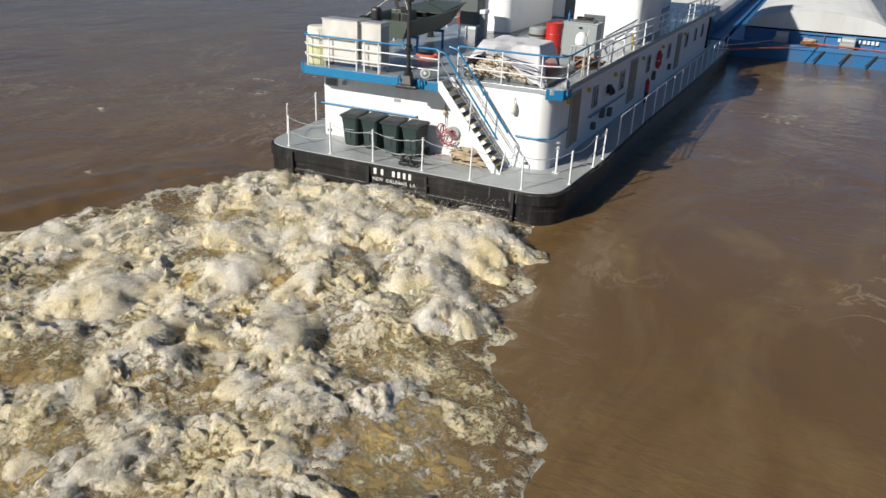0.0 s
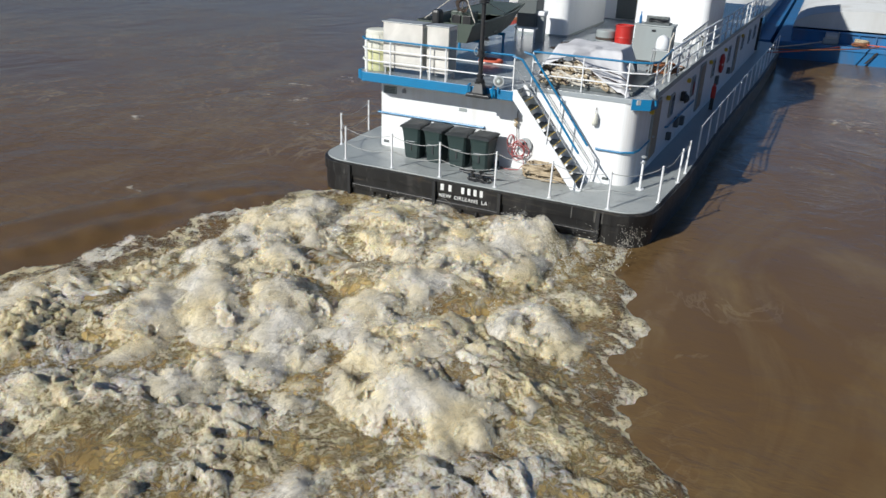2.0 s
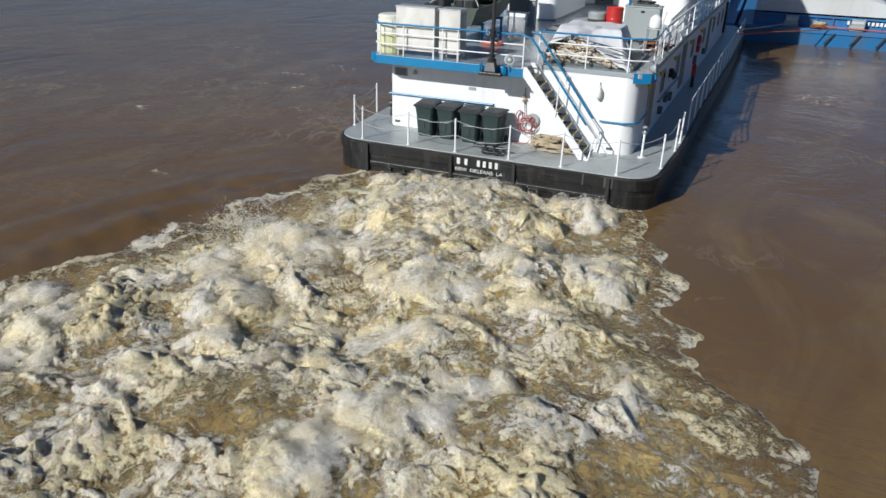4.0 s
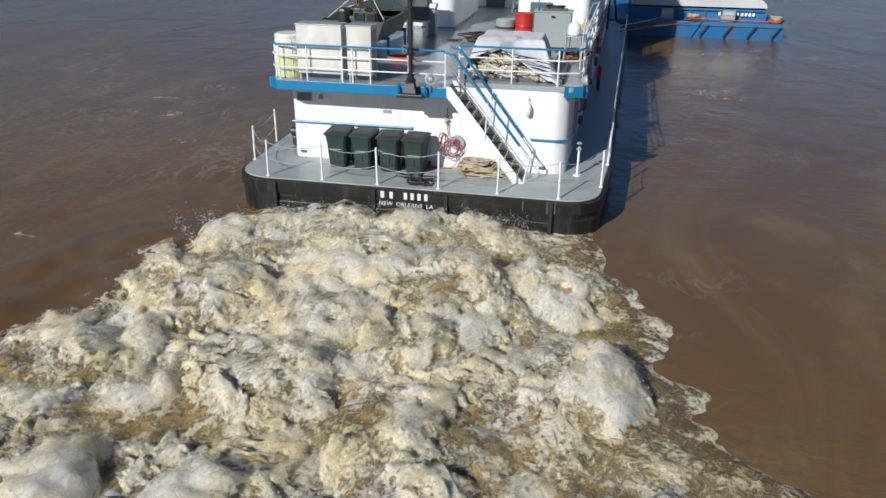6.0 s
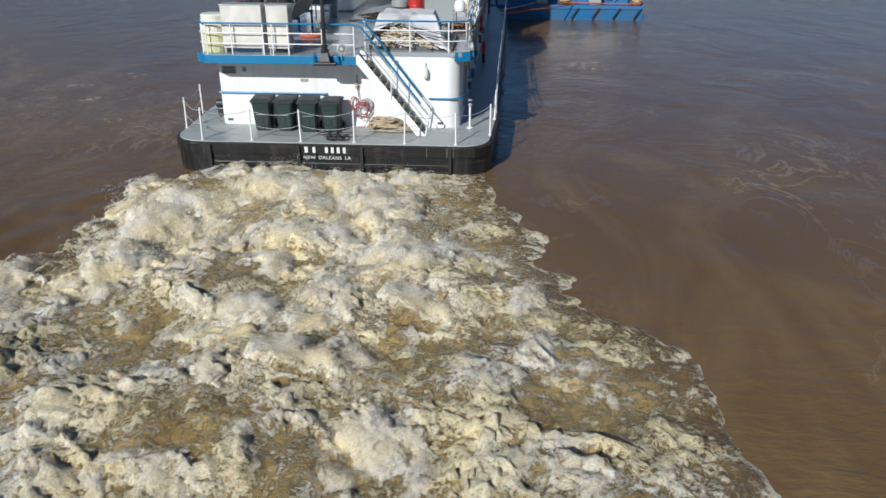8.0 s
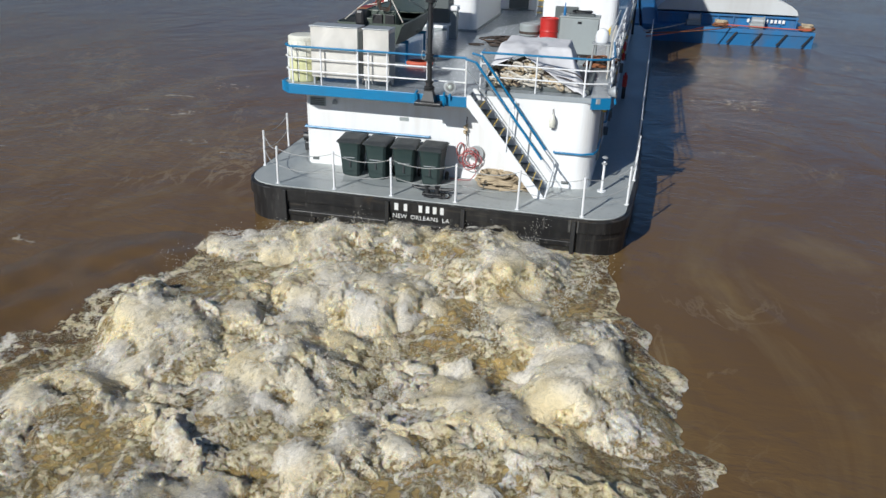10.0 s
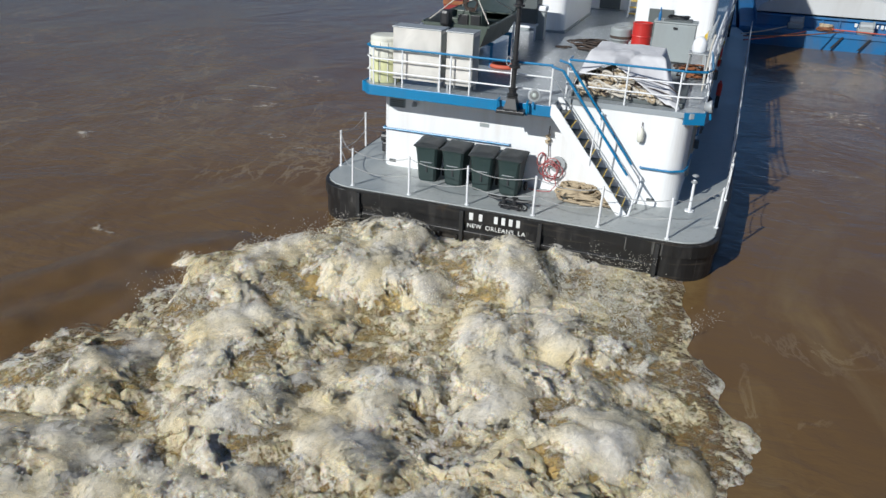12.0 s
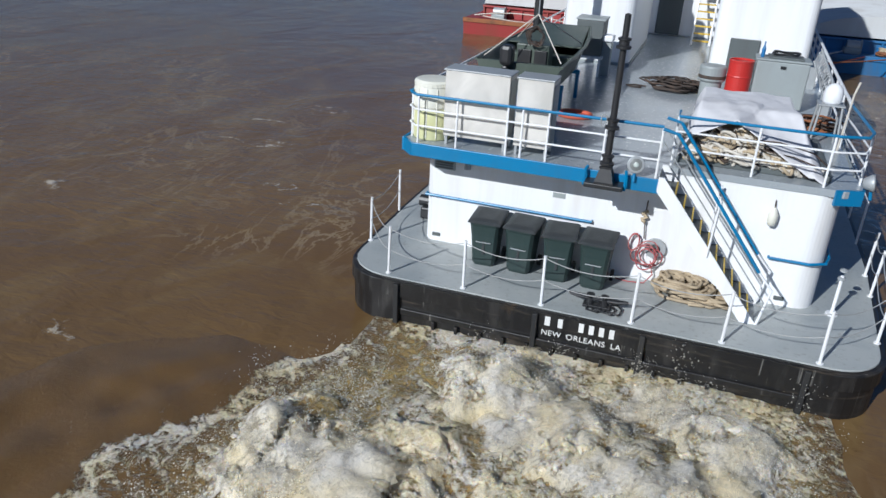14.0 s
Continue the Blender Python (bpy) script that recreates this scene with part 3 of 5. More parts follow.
def churn(x, y, seed, white):
    """Height, sideways throw and foam cover of churned water at x, y."""
    wx = x + 0.42 * waves(x * 0.8, y * 0.8, seed) + 0.13 * waves(x * 2.3, y * 2.3, seed + 1)
    wy = y + 0.42 * waves(x * 0.8, y * 0.8, seed + 2) + 0.13 * waves(x * 2.3, y * 2.3, seed + 3)

    def rolled(f, k):
        return waves(wx * f, wy * f, seed + k)

    def puff(f, k):
        return np.sqrt(rolled(f, k) ** 2 + 0.012) * 1.7
    swell = waves(x * 0.36, y * 0.36, seed + 4)
    p1, p2, p3, p4, p5 = puff(0.62, 5), puff(1.4, 6), puff(3.1, 7), puff(6.7, 8), puff(13.0, 9)
    patch = rolled(0.5, 10) + 0.45 * rolled(1.2, 11)
    froth = ease(patch + 1.6 * white, 0.05, 0.75)
    calm = 0.28 * swell + 0.16 * (1 - p1) ** 2 + 0.07 * (1 - p2) ** 2 + 0.04 * p3 + 0.02 * p4
    torn = 0.38 * swell + 0.15 * rolled(0.75, 16) + 0.13 * rolled(1.6, 17) + 0.13 * rolled(2.7, 20) + 0.19 * p3 + 0.13 * p4 + 0.06 * p5 + 0.06
    h = calm * (1 - froth) + torn * froth
    throw = (0.03 + 0.07 * froth)
    sx = throw * (rolled(2.6, 12) + 0.5 * rolled(6.0, 13))
    sy = throw * (rolled(2.6, 14) + 0.5 * rolled(6.0, 15))
    broken = ease(rolled(2.2, 18) + 0.6 * rolled(5.0, 19), -0.5, 0.6)
    lace = (0.55 * np.exp(-(rolled(0.62, 5) / 0.10) ** 2) + 0.5 * np.exp(-(rolled(1.4, 6) / 0.12) ** 2)) * broken + 0.25 * np.exp(-(rolled(3.1, 7) / 0.15) ** 2)
    crest = 0.45 * rolled(0.75, 16) + 0.6 * rolled(1.6, 17) + 0.5 * rolled(2.7, 20) + 0.7 * (p3 - 0.45) + 0.5 * (p4 - 0.45)
    cover = 0.24 + 0.46 * froth + 0.30 * white + froth * crest + (1 - 0.7 * froth) * lace + 0.24 * patch
    broad = 0.4 * swell + 0.15 * rolled(0.75, 16) + 0.13 * rolled(1.6, 17) + 0.06 * rolled(2.7, 20) + 0.22
    return h, sx, sy, np.clip(cover, 0, 1.15), broad, froth


def wash_surface(name, x, y, z, keep, cover, silt, drops=()):
    """A mesh over the kept points of a grid, with loose flying drops above it."""
    number = np.cumsum(keep.ravel()).reshape(keep.shape) - 1
    verts = np.stack((x[keep], y[keep], z[keep]), 1)
    whole = keep[:-1, :-1] & keep[1:, :-1] & keep[1:, 1:] & keep[:-1, 1:]
    quads = np.stack((number[:-1, :-1][whole], number[:-1, 1:][whole], number[1:, 1:][whole], number[1:, :-1][whole]), 1).tolist()
    cover, silt = cover[keep].tolist(), silt[keep].tolist()
    count = len(verts)
    if len(drops):
        corners = np.array(((1, 1, 1), (-1, -1, 1), (-1, 1, -1), (1, -1, -1)))
        q = np.random.default_rng(count).normal(0, 1, (len(drops), 4))
        a, b, c, d = (q / np.linalg.norm(q, axis=1, keepdims=True)).T
        turn = np.array(((1 - 2 * (c * c + d * d), 2 * (b * c - a * d), 2 * (b * d + a * c)), (2 * (b * c + a * d), 1 - 2 * (b * b + d * d), 2 * (c * d - a * b)), (2 * (b * d - a * c), 2 * (c * d + a * b), 1 - 2 * (b * b + c * c))))
        spun = np.einsum("ijn,kj->nki", turn, corners)
        tips = (drops[:, None, :3] + drops[:, None, 3:] * spun).reshape(-1, 3)
        verts = np.concatenate((verts, tips))
        for k in range(count, len(verts), 4):
            quads += [(k, k + 1, k + 2), (k, k + 3, k + 1), (k, k + 2, k + 3), (k + 1, k + 3, k + 2)]
        cover += [1.0] * len(tips)
        silt += [0.0] * len(tips)
    me = bpy.data.meshes.new(name)
    me.from_pydata(verts.tolist(), [], quads)
    me.materials.append(FOAM)
    me.materials.append(DROPS)
    me.materials.append(SPRAY)
    if len(drops):
        me.polygons.foreach_set("material_index", [0] * int(whole.sum()) + [1] * (4 * len(drops)))
    for key, values in (("foam_cover", cover), ("silt", silt)):
        me.attributes.new(key, 'FLOAT', 'POINT').data.foreach_set("value", values)
    me.polygons.foreach_set("use_smooth", [True] * len(me.polygons))
    return me


def wash_mesh(seed, radius, height, white, n, drops):
    """A raft of churned water whose ragged rim dips under the surface, with spray flecks above it."""
    rng = np.random.default_rng(seed + 100)
    x, y = np.meshgrid(np.linspace(-radius, radius, n + 1), np.linspace(-radius, radius, n + 1))
    rr = np.hypot(x, y) / radius
    edge = 0.80 + 0.28 * waves(x * 0.7, y * 0.7, seed + 40) + 0.10 * waves(x * 2.2, y * 2.2, seed + 41)
    env = np.clip(1 - (rr / np.clip(edge, 0.3, 1.0)) ** 2, 0, 1)
    h, sx, sy, cover, broad, froth = churn(x, y, seed, white)
    z = height * (env * (0.32 + 1.2 * h) - 0.85 * (1 - env) ** 1.5)
    keep = rr <= 1.0
    crests = np.argwhere(keep & (cover > 0.55) & (z > 0.08))
    flecks = ()
    if len(crests):
        pick = crests[rng.integers(0, len(crests), drops)]
        at = np.stack(((x + sx)[pick[:, 0], pick[:, 1]], (y + sy)[pick[:, 0], pick[:, 1]], z[pick[:, 0], pick[:, 1]]), 1)
        at += rng.normal(0, 1, at.shape) * (0.05, 0.05, 0.0)
        fly = np.where(rng.random(drops) < 0.6, np.abs(rng.normal(0.0, 0.03, drops)), np.abs(rng.normal(0, 0.03 + 0.18 * white, drops)))
        at[:, 2] += fly
        size = 0.003 + 0.009 * rng.random(drops) ** 2.5 * np.clip(1.1 - 3.0 * fly, 0.35, 1)
        flecks = np.concatenate((at, size[:, None]), 1)
    me = wash_surface("foam_raft", x + sx, y + sy, z, keep, cover, 0 * x, flecks)
    if white > 0.1:
        add_veils(me, x, y, height * (env * (0.32 + 1.2 * broad) - 0.85 * (1 - env) ** 1.5), keep, froth * ease(env, 0.1, 0.5) * ease(cover, 0.35, 0.95), seed)
    return me


def add_veils(me, x, y, z, keep, froth, seed):
    """Thin layers of spray that hover over the frothing water, thinner with height."""
    x, y, z, keep, froth = (a[::2, ::2] for a in (x, y, z, keep, froth))
    torn = waves(x * 1.1, y * 1.1, seed + 56) + 0.6 * waves(x * 2.6, y * 2.6, seed + 57)
    bm = bmesh.new()
    bm.from_mesh(me)
    layer = bm.verts.layers.float["foam_cover"]
    for k, lift in enumerate((0.04, 0.10, 0.18)):
        puff = lift + (0.03 + 0.4 * lift) * waves(x * 2.1, y * 2.1, seed + 50 + k) + 0.3 * lift * waves(x * 4.5, y * 4.5, seed + 53 + k)
        made = {}
        for j, i in np.argwhere(keep & (froth > 0.25)):
            vert = bm.verts.new((x[j, i] + 0.03 * k, y[j, i], z[j, i] + puff[j, i]))
            vert[layer] = 0.40 * froth[j, i] - 0.17 - 0.065 * k + 0.09 * torn[j, i]
            made[j, i] = vert
        for (j, i), vert in made.items():
            ring = [vert] + [made.get(c) for c in ((j, i + 1), (j + 1, i + 1), (j + 1, i))]
            if all(ring):
                face = bm.faces.new(ring)
                face.material_index, face.smooth = 2, True
    bm.to_mesh(me)
    bm.free()


WASH = []
OUT, CYCLE = 5.6, 7.2


def wash_speed(age):
    """Metres travelled aft, age seconds after leaving the propellers."""
    return 4.6 * age - 0.11 * age * age


def build_wash():
    rng = random.Random(5)
    boils = [wash_mesh(60 * k, (1.8, 2.3, 2.8)[k % 3], (0.52, 0.60, 0.68)[k % 3], 0.42, 100, 1000) for k in range(7)]
    laced = [wash_mesh(60 * k + 600, (2.6, 3.0, 3.4)[k % 3], (0.5, 0.58, 0.66)[k % 3], 0.27, 120, 350) for k in range(6)]
    count = 96
    for k in range(count):
        foamy = k % 5 != 0 and k % 5 != 2
        ob = new("foam_raft", rng.choice(boils if foamy else laced))
        tagged(ob, "churning white foam boiling up in the wash" if foamy else "tan boils laced with foam in the wash", "foam", "propeller wash foam", "stuff")
        first = CYCLE * k / count + rng.uniform(-0.1, 0.1) - CYCLE
        lanes = [rng.uniform(-0.74, 0.82) if foamy else rng.uniform(-0.62, 0.52) for _ in range(4)]
        WASH.append((ob, first, lanes, rng.uniform(0, 360), rng.uniform(-22, 22), foamy, rng.uniform(0, 6.28)))


SPLASHES = []


def splash_mesh(seed):
    """A burst of flying drops, dense at its root."""
    rng = random.Random(seed + 300)
    bm = bmesh.new()
    jets = [(rng.gauss(0, 0.45), rng.gauss(0, 0.3), rng.uniform(0.35, 0.95)) for _ in range(9)]
    for _ in range(1500):
        jx, jy, jh = rng.choice(jets)
        f = rng.random() ** 1.7
        w = 0.04 + 0.13 * f
        c = Vector((jx * (1 + 0.5 * f) + rng.gauss(0, w), jy * (1 + 0.5 * f) + rng.gauss(0, w), jh * f + rng.gauss(0, 0.05) - 0.1))
        s = 0.003 + 0.009 * rng.random() ** 3 * (1.25 - 0.5 * f)
        vs = [bm.verts.new(c + s * Vector(d)) for d in ((1, 1, 1), (-1, -1, 1), (-1, 1, -1), (1, -1, -1))]
        for q in ((0, 1, 2), (0, 3, 1), (0, 2, 3), (1, 3, 2)):
            bm.faces.new([vs[k] for k in q])
    me = bpy.data.meshes.new("splash")
    bm.to_mesh(me)
    bm.free()
    me.materials.append(DROPS)
    return me


def build_splashes():
    rng = random.Random(17)
    meshes = [splash_mesh(k) for k in range(5)]
    for k in range(34):
        ob = new("splash", meshes[k % 5])
        tagged(ob, "burst of white water drops thrown up astern", "splash", "splashes in the wash", "stuff")
        SPLASHES.append((ob, rng.uniform(0, 1.6), rng.uniform(1.3, 1.8), [(rng.uniform(-4.4, 3.6), -2.7 - 5.5 * rng.random() ** 1.6, rng.uniform(0.05, 0.4), rng.uniform(0, 70)) for _ in range(12)]))


def build_wash_bed():
    """The low sheet of boils, spent foam and outer waves that the rafts ride on."""
    step = 0.085
    x, y = np.meshgrid(np.arange(-24.0, 18.0, step), np.arange(0.6, -46.0, -step))
    d = np.clip(-2.3 - y, 0, None)
    ragged = 0.9 * waves(x * 0.2, y * 0.2, 70) + 0.55 * waves(x * 0.55, y * 0.55, 71) + 0.28 * waves(x * 1.3, y * 1.3, 72) + 0.10 * waves(x * 3.5, y * 3.5, 73)
    left, right = x - (-4.9 - 0.36 * d), 4.15 + 0.27 * d - x
    inside = np.minimum(np.minimum(left, right), 0.5 * (y + 44.5)) + ragged * np.clip(0.35 + d / 6, 0, 1)
    env = np.clip((inside + 0.1) / 2.6, 0, 1)
    rise = np.clip(0.2 + d / 3, 0, 1)
    h, sx, sy, cover = churn(x, y, 800, 0.22)[:4]
    # curling outer waves that run off from the quarters
    off = -np.minimum(left, right)
    reach = 3.2
    fade = np.clip(1 - np.abs(off - 0.3 * reach) / reach, 0, 1) * np.clip(d / 2.5, 0, 1) * (left < right)
    wave = fade * (0.10 + 0.16 * waves(off * 0.9 + 0.3 * waves(x * 0.5, y * 0.5, 75), y * 0.28, 74) + 0.04 * waves(x * 1.5, y * 1.5, 76))
    z = -0.06 + 0.09 * ease(np.maximum(env * 3.2, fade * 1.6), 0, 1) + env * 0.62 * np.maximum(0, h + 0.05 + 0.35 * waves(x * 0.27, y * 0.33, 81)) * rise + wave
    rim = np.exp(-((inside - 0.25) / 0.26) ** 2) * (0.62 + 0.5 * waves(x * 0.7, y * 0.7, 77))
    strands = np.exp(-(waves(x * 0.8, y * 0.5, 78) / 0.05) ** 2) * fade * (0.35 + 0.6 * waves(x * 0.4, y * 0.4, 79))
    lines = np.maximum(np.exp(-(waves(x * 0.8 + 0.4 * waves(x, y, 82), y * 0.8, 83) / 0.07) ** 2), 0.8 * np.exp(-(waves(x * 1.9, y * 1.9 + 0.3 * waves(x, y, 84), 85) / 0.09) ** 2))
    mixed = ease(env, 0.1, 0.85)
    cover = np.where(inside > 0, cover * mixed + (0.04 + 0.62 * lines) * (1 - mixed), -0.45) + rim + np.clip(strands, 0, 0.6) * (inside <= 0)
    keep = (inside > -0.5) | ((fade > 0.0) & (y > -38))
    keep &= (np.abs(x + 0.3) < 4.3) | (y < -2.2)
    lap = ease(env, 0.0, 0.8)
    mesh = wash_surface("wash_bed", x + sx * lap, y + sy * lap, z, keep, np.clip(cover, -0.5, 1.15), 1 - ease(env, 0.15, 0.9))
    bed = new("wash_bed", mesh)
    tagged(bed, "tan churned water laced with foam behind the stern", "wake", kind="stuff")


def build_foam_lace():
    """Thin strands of spent foam that lie on the open river."""
    for k, (cx, cy, rx, ry) in enumerate(((7.5, 21.9, 2.2, 3.0), (8.8, 16.3, 2.6, 1.2), (8.5, 7.8, 1.6, 0.8), (-13.2, 11.6, 2.0, 1.2), (-8.5, 2.6, 1.6, 0.5), (-13.8, 9.4, 1.6, 0.5), (-15.4, 0.8, 1.2, 0.6), (-9.7, -4.8, 1.6, 0.5), (9.3, 15.5, 1.8, 1.6), (-12.8, 6.7, 2.4, 0.9), (9.5, 27.0, 2.0, 2.2), (-10.0, 3.5, 1.8, 0.5))):
        step = 0.05
        x, y = np.meshgrid(np.arange(-rx, rx, step), np.arange(-ry, ry, step))
        wx, wy = x + 0.5 * waves(x * 0.7, y * 0.7, 900 + k), y + 0.4 * waves(x * 0.7, y * 0.9, 930 + k)
        fade = 1 - np.hypot(x / rx, y / ry) + 0.5 * waves(x * 0.8, y * 0.8, 960 + k)
        strand = np.maximum(np.exp(-(waves(wx * 0.6, wy * 1.3, 990 + k) / 0.12) ** 2), 0.8 * np.exp(-(waves(wx * 1.5, wy * 2.6, 1020 + k) / 0.14) ** 2))
        strand *= np.clip(fade * 1.6, 0, 1) * (0.75 + 0.5 * waves(x * 3.0, y * 3.0, 1050 + k))
        keep = strand > 0.08
        mesh = wash_surface("foam_lace", x, y, 0.036 + 0.004 * strand, keep, 0.34 * strand - 0.17, 0 * x)
        mesh.materials[0] = SPRAY
        lace = new("foam_lace", mesh)
        lace.location = (cx, cy, 0)
        tagged(lace, "thin strands of spent foam on the brown river", "foam", "foam strands on the river", "stuff")


# ---- barges ----
def build_barge(x0, x1, y0, y1, paint_, label, far=False):
    barge = empty("barge", ((x0 + x1) / 2, y0, 0))
    cx = (x0 + x1) / 2
    w = (x1 - x0) / 2 - 0.06
    tagged(barge, label, "barge", "barges of the tow")
    hull = part("hull", slab([(-w, 0.5, -2), (-w, 0, 0.9), (-w, 0.02, 1.0), (-w, y1 - y0, 1.0), (-w, y1 - y0, -2)], 2 * w, (1, 0, 0)), paint_, barge)
    part("deck_edge", box(-w - 0.02, w + 0.02, -0.05, 0.12, 0.78, 1.04, 0.02), RUST if paint_ is not BARGE_BLUE else paint_, hull)
    cw = w - 0.95
    co = part("coaming", slab([(-cw, 1.5, 1.0), (-cw, 1.5, 1.70), (-cw, y1 - y0 - 1.5, 1.70), (-cw, y1 - y0 - 1.5, 1.0)], 2 * cw, (1, 0, 0)), paint_, barge)
    n = 9
    for k in range(n + 1):
        x = -cw + 2 * cw * k / n
        part("stiffener", box(x - 0.05, x + 0.05, 1.36, 1.52, 1.0, 1.65, 0.01), paint_, co)
    part("coaming_rim", box(-cw - 0.1, cw + 0.1, 1.34, 1.56, 1.61, 1.73, 0.015), paint_, co)
    for s in (-1, 1):
        part("coaming_rim", box(s * cw - 0.08, s * cw + 0.08, 1.56, y1 - y0 - 1.5, 1.61, 1.73, 0.015), paint_, co)
    # arched, corrugated covers
    length = y1 - y0 - 3.2
    units = 5
    for u in range(units):
        bm = bmesh.new()
        ya, yb = 1.55 + u * length / units, 1.5 + (u + 1) * length / units
        m, nx = 58, 14
        g = []
        for j in range(m + 1):
            y = ya + (yb - ya) * j / m
            rib = 0.10 * (0.5 + 0.5 * math.cos(j * math.pi))
            g.append([bm.verts.new((cw * 1.02 * math.sin(a), y, 1.77 + (1.15 + rib) * (math.cos(a) - 0.0) ** 0.9)) for a in (radians(-88 + 176 * i / nx) for i in range(nx + 1))])
        for j in range(m):
            for i in range(nx):
                bm.faces.new((g[j][i], g[j][i + 1], g[j + 1][i + 1], g[j + 1][i]))
        for row in (g[0], g[-1]):
            bm.faces.new(row)
        part("hatch_cover", bm, COVER, barge, "pale grey ribbed hatch cover", smooth=False)
    return barge


build_river()
towboat, deckhouse = build_towboat()
build_rails(towboat)
build_stair(towboat)
build_bins()


# ---- upper works ----
def build_upper_works(boat):
    rng = random.Random(11)
    for x0, x1, y0 in ((-3.55, -1.45, 9.7), (0.85, 3.62, 10.8)):
        r = 0.3
        y1 = 15.4
        o = arc(x0 + r, y0 + r, r, 180, 270, 6) + arc(x1 - r, y0 + r, r, 270, 360, 6) + [(x1, y1), (x0, y1)]
        stack = part("stack_casing", prism(o, ROOF_Z, 6.3, 0.05), WHITE, boat, "white rounded engine stack casing")
        part("foot_plate", prism([(x0 - 0.05, y0 - 0.05), (x1 + 0.05, y0 - 0.05), (x1 + 0.05, y1), (x0 - 0.05, y1)], ROOF_Z, ROOF_Z + 0.07), GREY, stack)
        for k in range(3):
            part("exhaust_pipe", lathe([(0.24, 0), (0.24, 1.6), (0.2, 1.6), (0.2, 1.5)], ((x0 + x1) / 2, y0 + 1.2 + 1.4 * k, 6.25), 16), BLACK, stack)
    part("access_door", box(1.35, 2.2, 10.72, 10.79, 3.28, 4.3, 0.02), GREY_DARK, boat, "dark grey access door")
    # cabin tiers between and ahead of the stacks
    cabin = part("upper_cabin", box(-2.4, 2.0, 17.2, 28.0, ROOF_Z, 6.2, 0.06), WHITE, boat, "white upper cabin")
    part("cabin_door", box(-1.35, -0.45, 17.14, 17.22, ROOF_Z + 0.05, 5.2, 0.02), GREY_DARK, cabin)
    pilot = part("pilothouse", box(-2.4, 2.0, 17.6, 26.0, 6.2, 12.5, 0.08), WHITE, boat, "white pilothouse")
    for k in range(4):
        part("pilothouse_window", box(-2.2 + 1.05 * k, -1.35 + 1.05 * k, 17.55, 17.62, 10.0, 11.4, 0.02), GLASS_DARK, pilot)
    ladder = part("cabin_stair", sweep([(0.12, 15.3, ROOF_Z), (0.12, 17.2, 6.2)], 0.04, 6), WHITE, boat, "white stair with yellow treads")
    part("stair_side", sweep([(0.75, 15.3, ROOF_Z), (0.75, 17.2, 6.2)], 0.04, 6), WHITE, ladder)
    for k in range(12):
        f = (k + 0.6) / 12.5
        y, z = 15.3 + 1.9 * f, ROOF_Z + 3.0 * f
        part("tread", box(0.13, 0.74, y - 0.02, y + 0.16, z - 0.02, z + 0.02, 0.004), YELLOW, ladder, "yellow stair tread")


def build_house_fittings(house):
    def wx(y):
        return STAR_X + 0.03 * y
    for y0, y1 in ((1.85, 2.75), (9.2, 10.2), (18.4, 19.3)):
        x = wx(y0)
        d = part("side_door", box(x - 0.03, x + 0.075, y0, y1, DECK_Z + 0.32, 2.86, 0.02), DOOR_TAN, house, "weathered tan steel door")
        part("door_handle", box(x + 0.07, x + 0.12, y0 + 0.08, y0 + 0.2, 1.9, 1.95, 0.008), GALV, d)
        part("door_frame", box(x - 0.02, x + 0.055, y0 - 0.06, y1 + 0.06, DECK_Z + 0.28, 2.92, 0.01), GREY, d)
    for y0 in (4.2, 7.7, 12.0, 16.2, 20.6, 23.2, 25.4):
        x = wx(y0)
        w = part("side_window", box(x - 0.02, x + 0.055, y0, y0 + 0.62, 2.0, 2.72, 0.03), GREY, house, "window in a grey frame")
        part("window_pane", box(x + 0.05, x + 0.062, y0 + 0.07, y0 + 0.55, 2.05, 2.65, 0.005), GLASS_DARK, w)
    # dark panel on the closed wall, coloured for the shade inside an opening
    part("engine_room_opening", box(4.3, 4.5, 27.8, 29.8, 1.1, 2.9, 0.02), GLASS_DARK, house)
    for y, z, s in ((5.4, 1.45, 0.26), (4.4, 1.25, 0.2), (6.4, 1.3, 0.25), (13.4, 1.5, 0.3), (16.8, 1.45, 0.22)):
        part("junction_box", box(wx(y) - 0.02, wx(y) + 0.14, y, y + s, z, z + s * 1.2, 0.02), GREY_DARK, house, "grey junction box")
    for y in (1.3, 3.4, 6.6, 10.9, 14.6, 19.8):
        part("side_lamp", lathe([(0.05, 0.0), (0.07, 0.04), (0.06, 0.13), (0.0, 0.15)], (wx(y) + 0.09, y, 2.72), 10), YELLOW, house, "amber bulkhead lamp")
    for x in (-3.95, 2.9):
        part("scupper", box(x - 0.09, x + 0.09, -0.02, 0.02, 1.06, 1.14, 0.01), GREY_DARK, house, "small dark scupper")
    vent = part("vent_louvre", box(-4.05, -3.6, -0.03, 0.03, 2.58, 2.82, 0.01), GREY, house, "grey louvred vent")
    for k in range(4):
        part("slat", slab([(-4.01, -0.045, 2.61 + 0.05 * k), (-3.64, -0.045, 2.61 + 0.05 * k), (-3.64, -0.025, 2.64 + 0.05 * k), (-4.01, -0.025, 2.64 + 0.05 * k)], 0.006, (0, 0, 1)), GREY_DARK, vent)
    part("wall_lamp", lathe([(0.07, 0), (0.07, 0.05), (0.04, 0.12), (0, 0.13)], (-3.32, -0.08, 2.68), 12), GALV, house)
    part("name_plate", box(-1.55, -1.3, -0.012, 0.01, 2.36, 2.46, 0.004), GREY, house)


